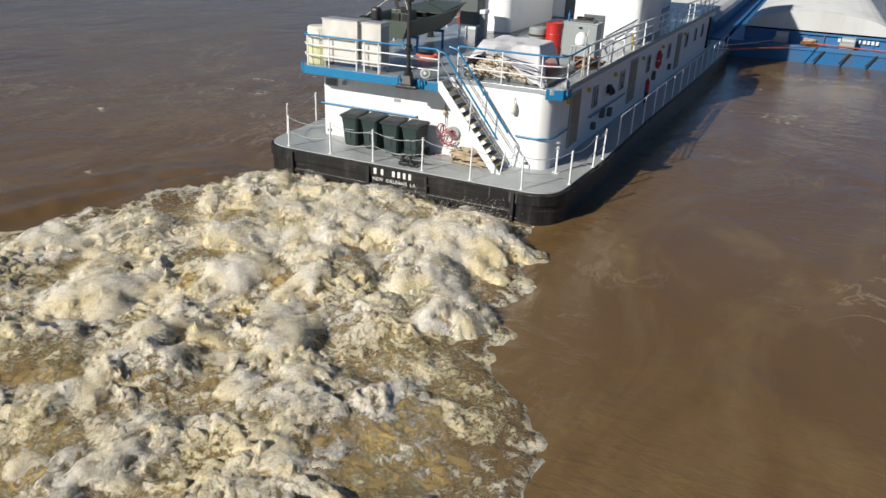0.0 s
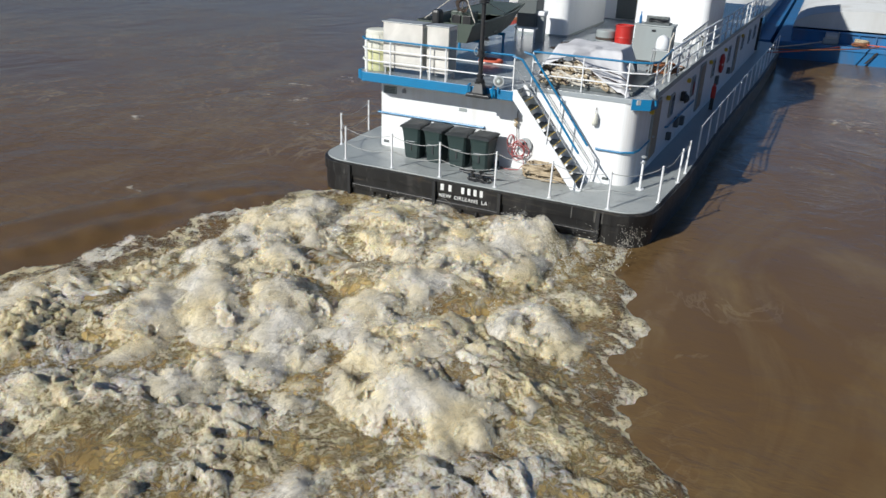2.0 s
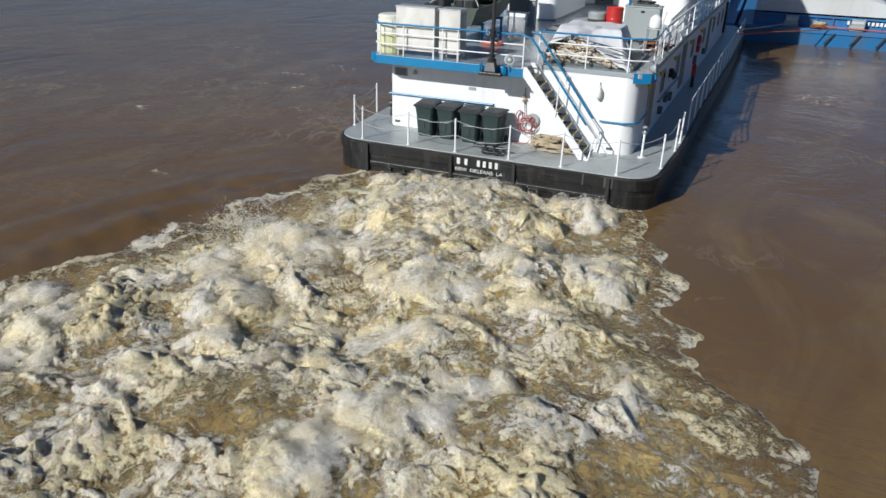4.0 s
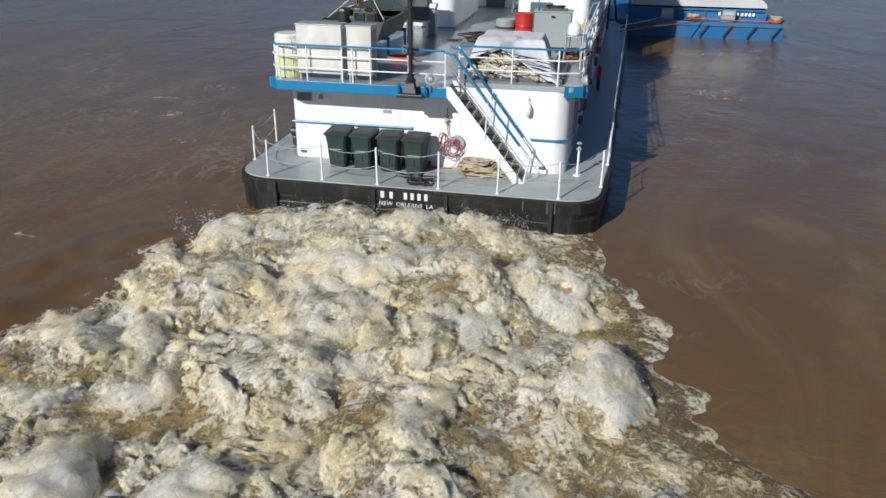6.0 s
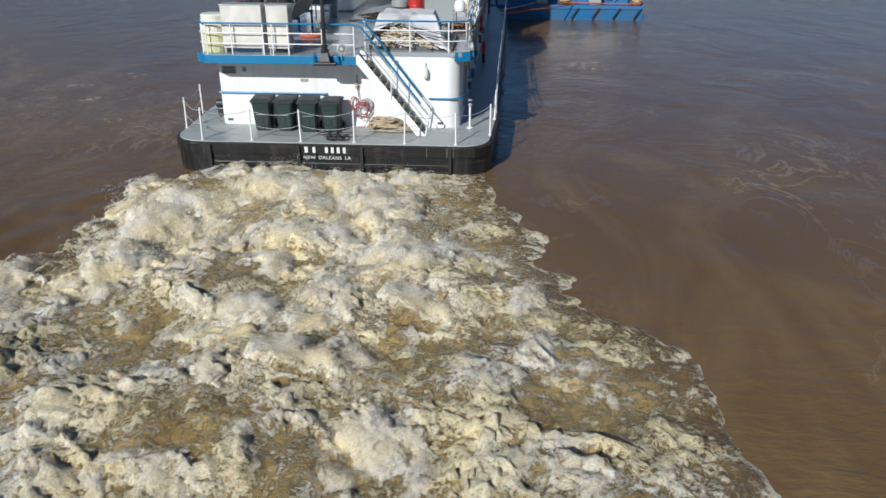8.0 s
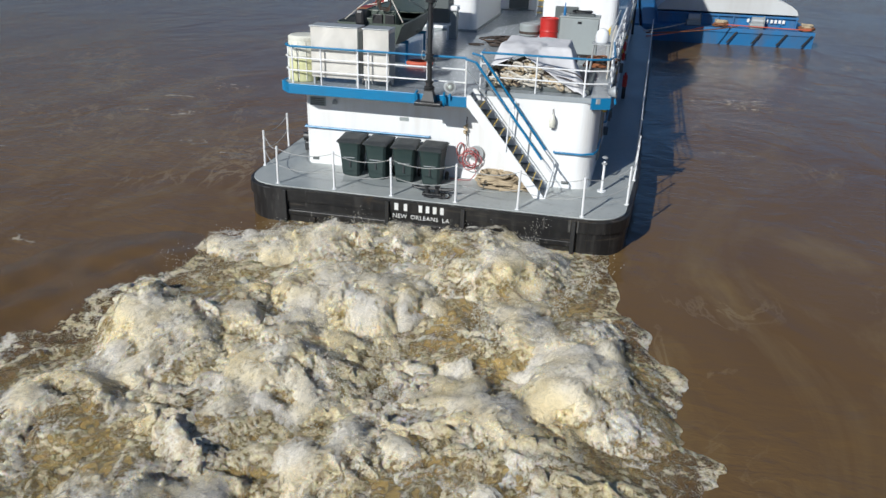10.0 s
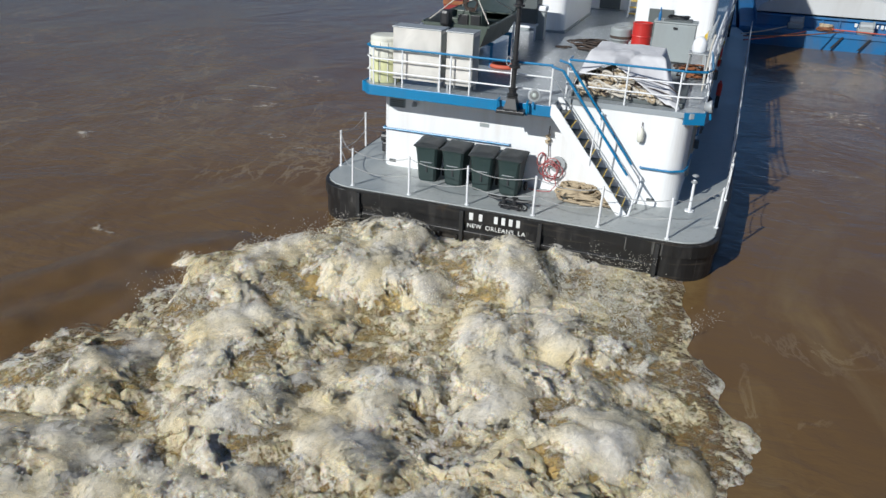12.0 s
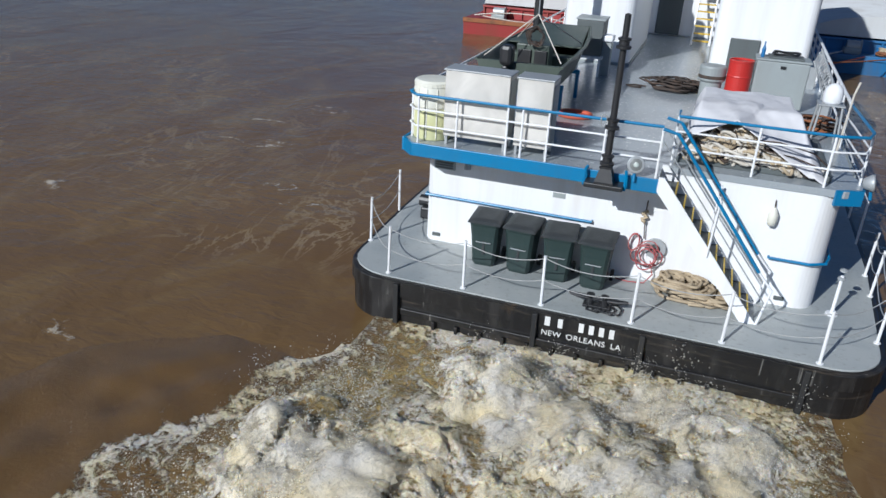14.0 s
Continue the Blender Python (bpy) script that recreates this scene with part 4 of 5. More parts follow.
def build_mast(boat):
    x, y = -0.48, -1.12
    mast = part("boom_post", lathe([(0.06, 0), (0.06, 0.9), (0.056, 1.5), (0.052, 2.7), (0.0, 2.72)], (x, y, 3.35), 16), BLACK, boat, "black steel boom post")
    foot = part("post_foot", lathe([(0.0, 0.0), (0.24, 0.0), (0.24, 0.03), (0.225, 0.04), (0.14, 0.27), (0.15, 0.28), (0.15, 0.31), (0.0, 0.31)], (0, 0, 0), 4), BLACK, mast)
    foot.matrix_basis = pose(x, y, 3.2, 0, 0, 45)
    part("post_bracket", box(x - 0.34, x + 0.34, y - 0.16, y + 0.22, 3.11, 3.2, 0.02), BLACK, mast)
    for z in (3.52, 4.16, 5.5):
        part("collar", lathe([(0.08, 0), (0.125, 0.01), (0.125, 0.05), (0.085, 0.07), (0.085, 0.14), (0.11, 0.15), (0.11, 0.18), (0.075, 0.19)], (x, y, z), 16), BLACK, mast)
    part("ring_bolt", sweep([(x - 0.15 + 0.05 * math.cos(a), y, 4.3 + 0.1 * math.sin(a)) for a in (radians(30 * k) for k in range(12))], 0.012, 6, closed=True), GALV, mast)
    for s in (-1, 1):
        part("bracket_arm", sweep([(x + s * 0.34, y + 0.16, 3.4), (x + s * 0.36, y + 0.04, 3.36), (x + s * 0.36, y, 3.1)], 0.03, 6), BLUE, mast)


def ring_points(cx, cy, z, r, turns, rise, rng, wobble=0.06, n=22, squash=1.0):
    out = []
    ph = rng.uniform(0, 6.28)
    for k in range(int(turns * n)):
        a = 2 * math.pi * k / n + ph
        rr = r * (1 + wobble * math.sin(2.3 * a + ph) + 0.5 * wobble * math.sin(5.1 * a))
        out.append((cx + rr * math.cos(a), cy + squash * rr * math.sin(a), z + rise * k / n + 0.012 * math.sin(3 * a)))
    return out


def build_deck_things():
    rng = random.Random(3)
    # heap of coiled mooring rope
    heap = part("rope_coil", sweep(ring_points(1.16, -0.42, DECK_Z + 0.05, 0.45, 2, 0.01, rng, squash=0.75), 0.031, 7), ROPE, None, smooth=True)
    tagged(heap, "heap of coiled tan mooring rope on the stern deck", "rope")
    for k in range(26):
        f = k / 26
        if k % 3:
            cx, cy, r, z = 1.12 + rng.gauss(0, 0.09), -0.28 + rng.gauss(0, 0.07), rng.uniform(0.16, 0.44), 0.05 + 0.26 * f
        else:
            cx, cy, r, z = 1.68 + rng.gauss(0, 0.16), -0.42 + rng.gauss(0, 0.12), rng.uniform(0.14, 0.34), 0.04 + 0.12 * f
        part("rope_loop", sweep(ring_points(cx, min(cy, -r * 0.7 - 0.05), DECK_Z + z, r, rng.uniform(0.8, 1.7), 0.02, rng, 0.2, squash=0.75), 0.031, 7), ROPE, heap, smooth=True)
    tail = [(1.7, -0.35, DECK_Z + 0.05), (2.0, -0.55, DECK_Z + 0.05), (1.7, -0.75, DECK_Z + 0.05), (1.3, -0.62, DECK_Z + 0.05), (0.95, -0.55, DECK_Z + 0.05)]
    part("rope_tail", sweep(tail, 0.031, 7), ROPE, heap, smooth=True)
    # red hose on its hook with a reel
    hose = part("hose", sweep([(0.42 + (0.2 + 0.06 * math.sin(0.37 * a)) * math.cos(a) + 0.05 * math.sin(0.23 * a), -0.08 - 0.0025 * k, 1.54 + (0.22 + 0.07 * math.sin(0.41 * a + 1)) * math.sin(a)) for k, a in enumerate(0.36 * i for i in range(78))], 0.013, 6), HOSE_RED, None, smooth=True)
    tagged(hose, "faded red hose hung in loops on the white wall", "hose")
    part("hose_loop", sweep([(0.14 + 0.09 * math.cos(a) + 0.04 * math.sin(a), -0.07 - 0.003 * k, 1.76 + 0.17 * math.sin(a) - 0.05 * math.cos(a)) for k, a in enumerate(0.4 * i for i in range(30))], 0.013, 6), HOSE_RED, hose, smooth=True)
    part("hose_tail", sweep([(0.5, -0.1, 1.42), (0.58, -0.12, 1.15), (0.45, -0.2, 0.98), (0.15, -0.25, 0.97), (-0.1, -0.2, 0.97)], 0.013, 6), HOSE_RED, hose, smooth=True)
    reel = lathe([(0.10, 0.02), (0.2, 0.02), (0.2, 0.09), (0.10, 0.09), (0.10, 0.02)], (0, 0, 0), 20)
    reel_ob = part("reel", reel, GALV, hose, "grey metal hose reel")
    reel_ob.matrix_basis = pose(0.55, 0.0, 1.68, 90, 0, 0)
    # hung line and float
    line = part("hung_line", sweep([(0.27, -0.05, 2.62), (0.26, -0.07, 2.3), (0.31, -0.08, 1.85)], 0.012, 5), ROPE_DARK)
    tagged(line, "dark line with a knotted bundle hung on the wall", "rope")
    part("bundle", sweep([(0.25 + 0.05 * math.cos(1.3 * k), -0.09 + 0.02 * math.sin(2 * k), 2.42 - 0.025 * k) for k in range(10)], 0.03, 6), ROPE, line, smooth=True)
    fl = part("hung_float", lathe([(0.0, 0.0), (0.06, 0.02), (0.085, 0.1), (0.085, 0.24), (0.05, 0.32), (0.02, 0.36), (0.0, 0.36)], (2.45, -0.1, 2.52), 14), TANK, None, smooth=True)
    tagged(fl, "grey-white float hung on the white wall", "float")
    part("float_line", sweep([(2.45, -0.1, 2.86), (2.45, -0.03, 3.0)], 0.01, 5), ROPE_DARK, fl)
    # mooring bitt
    bitt = part("mooring_cleat", box(-0.5, 0.0, -1.62, -1.42, DECK_Z, DECK_Z + 0.06, 0.01), BLACK)
    tagged(bitt, "black iron mooring cleat on the stern deck", "cleat")
    for x in (-0.38, -0.12):
        part("cleat_post", lathe([(0.07, 0), (0.06, 0.16), (0.075, 0.2), (0.0, 0.2)], (x, -1.52, DECK_Z + 0.05), 12), BLACK, bitt)
    part("cleat_arm", sweep([(-0.78, -1.52, DECK_Z + 0.2), (-0.6, -1.52, DECK_Z + 0.17), (0.1, -1.52, DECK_Z + 0.17), (0.3, -1.52, DECK_Z + 0.2)], [0.03, 0.05, 0.05, 0.03], 8), BLACK, bitt)
    for k in range(4):
        part("chain_loop", sweep(ring_points(-0.3 + 0.12 * k, -1.62 + 0.05 * (k % 2), DECK_Z + 0.04, 0.16, 1.0, 0.0, rng, 0.2), 0.018, 6), BLACK, bitt)
    # valve stand by the corner
    vs = part("valve_stand", sweep([(3.85, 0.05, DECK_Z), (3.85, 0.05, DECK_Z + 0.8)], 0.032, 10), WHITE)
    tagged(vs, "white standpipe with twin valves beside the deckhouse", "valve")
    part("flange", lathe([(0.11, 0), (0.11, 0.03), (0, 0.03)], (3.85, 0.05, DECK_Z), 12), WHITE, vs)
    for z in (0.72, 0.88):
        part("valve_wheel", lathe([(0.04, 0), (0.075, 0.01), (0.075, 0.04), (0.03, 0.06), (0, 0.07)], (3.85, 0.05, DECK_Z + z), 12), GALV, vs)
    # kevel and gear on the port quarter
    kv = part("deck_winch", box(-4.72, -4.35, 1.0, 1.5, DECK_Z, DECK_Z + 0.28, 0.04), BLACK)
    tagged(kv, "small black deck winch on the port side deck", "winch")
    part("winch_drum", sweep([(-4.8, 1.25, DECK_Z + 0.36), (-4.28, 1.25, DECK_Z + 0.36)], 0.13, 12), BLACK, kv)
    # life ring and gear on the starboard wall
    pts = [(4.04, 14.2 + 0.33 * math.cos(a), 2.28 + 0.33 * math.sin(a)) for a in (radians(20 * k) for k in range(18))]
    ring = part("life_ring", sweep(pts, 0.07, 8, closed=True), RED, None, smooth=True)
    tagged(ring, "red life ring hung on the starboard wall", "life ring")
    for a in (0, 90, 180, 270):
        p = Vector((4.04, 14.2 + 0.33 * math.cos(radians(a)), 2.28 + 0.33 * math.sin(radians(a))))
        part("band", box(p.x - 0.08, p.x + 0.08, p.y - 0.05, p.y + 0.05, p.z - 0.05, p.z + 0.05, 0.03), WHITE, ring)
    hb = part("fire_hose_rack", box(3.68, 3.86, 6.0, 6.25, 2.2, 2.5, 0.03), BLACK)
    tagged(hb, "black fire hose rack on the starboard wall", "hose rack")
    for k in range(5):
        part("hose_fold", sweep(ring_points(0, 0, 0, 0.14, 1.0, 0.0, rng, 0.1), 0.025, 6), BLACK, hb).matrix_basis = pose(3.86, 6.0 + 0.06 * k, 2.3, 0, 80, 10 * k)
    ext = part("fire_extinguisher", lathe([(0.0, 0), (0.09, 0.01), (0.09, 0.42), (0.04, 0.5), (0.04, 0.55), (0, 0.55)], (4.2, 11.2, DECK_Z + 0.45), 12), RED)
    tagged(ext, "red extinguisher on the starboard side deck", "extinguisher")
    part("extinguisher_stand", box(4.13, 4.27, 11.14, 11.26, DECK_Z, DECK_Z + 0.46, 0.01), BLACK, ext)


def build_roof_things():
    rng = random.Random(8)
    # stainless cabinets on legs
    for x0, x1, what in ((-3.66, -2.42, "wide weathered stainless steel cabinet on legs"), (-2.28, -1.62, "narrow weathered stainless steel cabinet on legs")):
        cab = part("steel_cabinet", box(x0, x1, -0.72, -0.18, 3.5, 4.74, 0.012), STEEL)
        tagged(cab, what, "cabinet", "steel cabinets on the upper deck")
        part("cabinet_top", box(x0 - 0.03, x1 + 0.01, -0.74, -0.16, 4.74, 4.77, 0.006), GALV, cab)
        part("side_panel", box(x1 + 0.001, x1 + 0.012, -0.66, -0.24, 3.58, 4.66, 0.004), GREY, cab)
        for x in (x0 + 0.05, x1 - 0.05):
            for y in (-0.67, -0.23):
                part("leg", box(x - 0.025, x + 0.025, y - 0.025, y + 0.025, ROOF_Z, 3.5, 0.005), GALV, cab)
    # plastic tank
    tank = part("water_tank", lathe([(0.36, 0.0), (0.375, 0.03), (0.375, 0.58), (0.37, 0.6)], (-4.02, -0.32, ROOF_Z), 28), TANK_FULL, None, smooth=True)
    tagged(tank, "translucent plastic tank half full of yellow liquid", "tank")
    part("tank_upper", lathe([(0.37, 0.6), (0.375, 0.66), (0.375, 1.02), (0.36, 1.06)], (-4.02, -0.32, ROOF_Z), 28), TANK, tank, "whitish empty upper half", smooth=True)
    part("tank_lid", lathe([(0.385, 1.03), (0.385, 1.1), (0.34, 1.14), (0.0, 1.15)], (-4.02, -0.32, ROOF_Z), 28), TANK, tank, "pale lid")
    for a in range(0, 360, 30):
        c, s = math.cos(radians(a)), math.sin(radians(a))
        part("tank_rib", box(-4.02 + 0.375 * c - 0.012, -4.02 + 0.375 * c + 0.012, -0.32 + 0.375 * s - 0.012, -0.32 + 0.375 * s + 0.012, ROOF_Z + 0.05, ROOF_Z + 1.0, 0.006), TANK, tank)
    # searchlights
    for x, y, z, aim, who in ((0.0, -0.98, 3.56, 15, "round searchlight on the blue deck edge"), (3.9, 0.15, 3.5, 85, "round searchlight at the railing corner")):
        lamp = part("searchlight", lathe([(0.0, -0.16), (0.08, -0.15), (0.13, -0.05), (0.15, 0.0), (0.15, 0.03), (0.135, 0.03)], (0, 0, 0), 20), GALV, None, smooth=True)
        lamp.matrix_basis = pose(x, y, z, 80, 0, aim)
        tagged(lamp, who, "searchlight", "searchlights")
        part("lens", lathe([(0.0, 0.045), (0.08, 0.04), (0.135, 0.02), (0.135, 0.0), (0, 0)], (0, 0, 0), 20), STEEL_LENS, lamp, "grey glass lens over a reflector", smooth=True)
        part("bulb_housing", lathe([(0.0, 0.055), (0.035, 0.052), (0.05, 0.045)], (0, 0, 0), 14), LAMP_GLASS, lamp, smooth=True)
        part("bracket", sweep([(0, -0.16, -0.02), (0, -0.3, -0.02)], 0.03, 8), BLUE, lamp)
    # rope bay under a tarp
    pile = part("mooring_rope", box(0.62, 3.3, 0.35, 3.05, ROOF_Z, ROOF_Z + 0.12, 0.02), GREY_DARK)
    tagged(pile, "great pile of pale mooring ropes half under a tarp", "rope pile")
    def opening(u):
        """Height of the tarp's front edge above the deck."""
        if u < 0.36:
            return 0.36 + 0.48 * u / 0.36
        return max(0.04, 0.84 - 0.82 * (u - 0.36) / 0.52)

    for k in range(150):
        u = rng.uniform(0.04, 0.86)
        level = rng.random() ** 0.8
        top = max(0.08, opening(u) - 0.06)
        z = ROOF_Z + 0.13 + level * (top - 0.08)
        cx, cy = 0.62 + 2.72 * u, 0.24 + 0.26 * level + rng.uniform(0, 0.1)
        ang, rx = rng.uniform(0, 6.28), rng.uniform(0.08, 0.22)
        bend = rng.uniform(0.02, 0.10)
        pts = [(min(3.2, max(0.68, cx + rx * math.cos(ang + 0.45 * i))), max(0.16, cy + 0.35 * rx * math.sin(ang + 0.45 * i)), z + bend * math.sin(2 * (ang + 0.45 * i))) for i in range(11)]
        part("rope_loop", sweep(pts, rng.choice((0.026, 0.032, 0.038)), 6), ROPE_DARK if k % 8 == 0 else rng.choice((ROPE, ROPE_PALE, ROPE_PALE)), pile, smooth=True)
    bm = bmesh.new()
    grid = [[bm.verts.new((0.66 + 2.6 * i / 20, 0.42 + 1.0 * j / 6, ROOF_Z + 0.05 + 0.85 * max(0.0, opening(i / 20) - 0.05) * min(1, 0.6 + j / 4))) for i in range(21)] for j in range(7)]
    for j in range(6):
        for i in range(20):
            bm.faces.new((grid[j][i], grid[j][i + 1], grid[j + 1][i + 1], grid[j + 1][i]))
    part("rope_core", bm, ROPE, pile)

    def tarp_z(u, v):
        # u across 0..1, v from the front 0 to the back 1
        front = opening(u)
        w = min(1.0, v / 0.34)
        z = front * (1 - w) + 0.90 * w
        # the starboard edge falls away, and the port flap laps over the other
        z -= 0.42 * max(0.0, (u - 0.90) / 0.10) * (0.35 + 0.65 * w)
        z -= 0.30 * max(0.0, (0.06 - u) / 0.06)
        z += 0.04 * (1.0 if u < 0.36 + 0.55 * v and v < 0.5 else 0.0)
        if v > 0.86:
            z -= 0.5 * ((v - 0.86) / 0.14) ** 1.6
        pull = math.atan2(v - 0.02, u - 0.36)
        return z + 0.012 * math.sin(11 * pull) * min(1.0, 3 * v) + 0.05 * abs(noise.noise(Vector((u * 2.6, v * 2.2, 3)))) + 0.012 * noise.noise(Vector((u * 12, v * 10, 9)))
    bm = bmesh.new()
    nu, nv = 60, 48
    g = []
    for j in range(nv + 1):
        v = j / nv
        row = []
        for i in range(nu + 1):
            u = i / nu
            droop = -0.26 + 0.10 * max(0, 1 - abs(u - 0.36) / 0.3)
            y = 0.42 + droop * (1 - v) + 2.75 * v
            x0, x1 = 0.62 + 0.14 * min(1.0, v / 0.4), 3.26 - 0.50 * min(1.0, v / 0.45)
            row.append(bm.verts.new((x0 + (x1 - x0) * u, y, ROOF_Z + tarp_z(u, v) + 0.06)))
        g.append(row)
    for j in range(nv):
        for i in range(nu):
            bm.faces.new((g[j][i], g[j][i + 1], g[j + 1][i + 1], g[j + 1][i]))
    tarp = part("tarp", bm, TARP, None, smooth=True)
    so = tarp.modifiers.new("thickness", 'SOLIDIFY')
    so.thickness = 0.012
    tagged(tarp, "grey canvas tarp draped over the rope pile", "tarp")
    part("tarp_line", sweep([(1.55, 0.5, 4.02), (1.6, 0.18, 3.95), (2.3, 0.2, 3.98), (2.9, 0.25, 3.85), (3.2, 0.4, 3.6)], 0.014, 5), ROPE_DARK, tarp)
    part("tarp_line", sweep([(2.0, 0.3, 3.78), (2.6, 0.22, 3.74), (3.2, 0.3, 3.55)], 0.014, 5), ROPE_DARK, tarp)
    # drum, bucket, locker
    drum = part("red_drum", lathe([(0.27, 0.0), (0.285, 0.03), (0.285, 0.32), (0.297, 0.35), (0.285, 0.38), (0.285, 0.7), (0.297, 0.73), (0.285, 0.76), (0.285, 1.05), (0.295, 1.08), (0.295, 1.12), (0.26, 1.12), (0.26, 1.08), (0, 1.08)], (1.62, 5.9, ROOF_Z), 28), RED, None, smooth=False)
    tagged(drum, "red plastic drum on the upper deck", "drum")
    part("bung", lathe([(0.04, 0), (0.04, 0.03), (0, 0.03)], (1.5, 5.8, ROOF_Z + 1.08), 10), BLACK, drum)
    tub = part("vent_drum", lathe([(0.25, 0.0), (0.26, 0.5), (0.32, 0.56), (0.32, 0.86), (0.3, 0.9), (0.0, 0.93)], (1.0, 6.0, ROOF_Z), 26), GREY, None)
    tagged(tub, "grey round ventilator with a wide cap", "ventilator")
    part("vent_band", lathe([(0.323, 0.6), (0.33, 0.62), (0.33, 0.66), (0.323, 0.68)], (1.0, 6.0, ROOF_Z), 26), ROPE_DARK, tub)
    lk = part("deck_locker", box(1.95, 3.15, 5.9, 6.6, ROOF_Z + 0.05, 4.48, 0.03), GREY)
    tagged(lk, "tall grey enamel deck locker", "locker")
    part("locker_lid", box(1.92, 3.18, 5.88, 6.62, 4.48, 4.53, 0.015), GREY, lk)
    part("latch", box(2.5, 2.62, 5.86, 5.9, 4.33, 4.39, 0.008), BLACK, lk)
    part("locker_base", box(2.0, 3.1, 5.95, 6.55, ROOF_Z, ROOF_Z + 0.06, 0.0), BLACK, lk)
    tray = part("cable_tray", box(2.2, 3.0, 5.98, 6.5, 4.53, 4.58, 0.01), GREY_DARK)
    tagged(tray, "dark tray with a coiled cable on the locker", "tray")
    part("cable", sweep(ring_points(2.6, 6.24, 4.62, 0.3, 2.2, 0.02, rng, 0.1, squash=0.7), 0.018, 6), BLACK, tray, smooth=True)
    bot = part("spray_bottle", lathe([(0.04, 0), (0.045, 0.02), (0.045, 0.2), (0.015, 0.28), (0.02, 0.36), (0, 0.37)], (2.06, 6.1, 4.53), 12), BARGE_BLUE)
    tagged(bot, "small blue-green bottle on the locker", "bottle")
    # radome on its stand
    rd = part("radome", lathe([(0.0, 0.0), (0.17, 0.0), (0.19, 0.05), (0.19, 0.2), (0.16, 0.31), (0.09, 0.38), (0.0, 0.41)], (3.37, 3.1, 4.2), 22), WHITE, None, smooth=True)
    tagged(rd, "white antenna dome on a steel stand", "antenna dome")
    part("stand_plate", box(3.12, 3.62, 2.85, 3.35, 4.17, 4.2, 0.008), GALV, rd)
    for dx, dy in ((-0.2, -0.2), (0.2, -0.2), (0.2, 0.2), (-0.2, 0.2)):
        part("stand_leg", sweep([(3.37 + dx, 3.1 + dy, 4.18), (3.37 + dx * 1.3, 3.1 + dy * 1.3, ROOF_Z)], 0.025, 6), GALV, rd)
    cr = part("conduit_post", sweep([(3.62, 2.6, ROOF_Z), (3.66, 2.6, 4.5), (3.72, 2.65, 4.75)], 0.02, 6), ROPE_PALE)
    tagged(cr, "thin post wrapped with pale line at the rail", "post")
    # coils of cable and wire
    for cx, cy, z, r, mat, what in ((0.05, 6.9, 0.05, 0.48, ROPE_DARK, "tangle of dark cable coiled on the upper deck"), (3.35, 4.3, 0.08, 0.36, RUST, "rusty wire coil beside the locker"), (0.5, 7.0, 0.06, 0.3, ROPE_DARK, "small coil of dark hose by the ventilator")):
        c = part("cable_coil", sweep(ring_points(cx, cy, ROOF_Z + z, r, 2.0, 0.02, rng), 0.035, 6), mat, None, smooth=True)
        tagged(c, what, "cable coil", "coils on the upper deck")
        for k in range(9):
            part("coil_loop", sweep(ring_points(cx + rng.uniform(-0.22, 0.22), cy + rng.uniform(-0.2, 0.2), ROOF_Z + z + 0.025 * k, r * rng.uniform(0.5, 1.15), 1.3, 0.015, rng, 0.3), 0.022, 6), ROPE_DARK if k % 2 else mat, c, smooth=True)
    part("cable_end", sweep([(-0.6, 6.8, ROOF_Z + 0.04), (-0.9, 6.9, ROOF_Z + 0.03), (-1.1, 6.75, ROOF_Z + 0.03), (-0.95, 6.6, ROOF_Z + 0.03), (-0.7, 6.65, ROOF_Z + 0.03)], 0.025, 6), ROPE_DARK, bpy.data.objects["cable_coil"], smooth=True)
    # orange float lying under the skiff
    of = part("rescue_float", sweep([(-1.75 + 0.36 * math.cos(a), 2.7 + 0.26 * math.sin(a), ROOF_Z + 0.06) for a in (radians(24 * k) for k in range(15))], 0.06, 8, closed=True), ORANGE, None, smooth=True)
    tagged(of, "faded orange rescue float lying on deck", "float")
    part("net", lathe([(0.0, 0.0), (0.3, 0.01), (0.3, 0.03), (0.0, 0.03)], (-1.75, 2.7, ROOF_Z + 0.03), 14), ORANGE, of)
    # locker post, cooling unit
    vp = part("vent_post", box(-2.08, -1.76, 7.7, 8.02, ROOF_Z, ROOF_Z + 0.95, 0.02), GREY)
    tagged(vp, "blue-grey ventilation post on the upper deck", "ventilator")
    part("vent_hood", box(-2.12, -1.72, 7.62, 8.06, ROOF_Z + 0.95, ROOF_Z + 1.12, 0.04), WHITE, vp)
    ac = part("cooling_unit", box(-2.75, -2.0, 7.5, 8.3, ROOF_Z + 0.55, ROOF_Z + 1.5, 0.03), GREY_DARK)
    tagged(ac, "dark grey cooling unit on a pale frame", "cooling unit")
    part("unit_top", box(-2.78, -1.97, 7.47, 8.33, ROOF_Z + 1.5, ROOF_Z + 1.55, 0.01), GREY, ac)
    part("unit_shelf", box(-2.8, -1.95, 7.45, 8.35, ROOF_Z + 0.48, ROOF_Z + 0.55, 0.01), WHITE, ac)
    for x in (-2.75, -2.02):
        for y in (7.52, 8.28):
            part("unit_leg", box(x - 0.03, x + 0.03, y - 0.03, y + 0.03, ROOF_Z, ROOF_Z + 0.48, 0.005), WHITE, ac)
    # ladders and poles along the starboard rail
    ld = part("stowed_ladder", sweep([(3.5, 5.2, ROOF_Z + 0.55), (3.62, 9.6, ROOF_Z + 0.7)], 0.03, 6), GALV)
    tagged(ld, "aluminium ladder stowed along the starboard rail", "ladder")
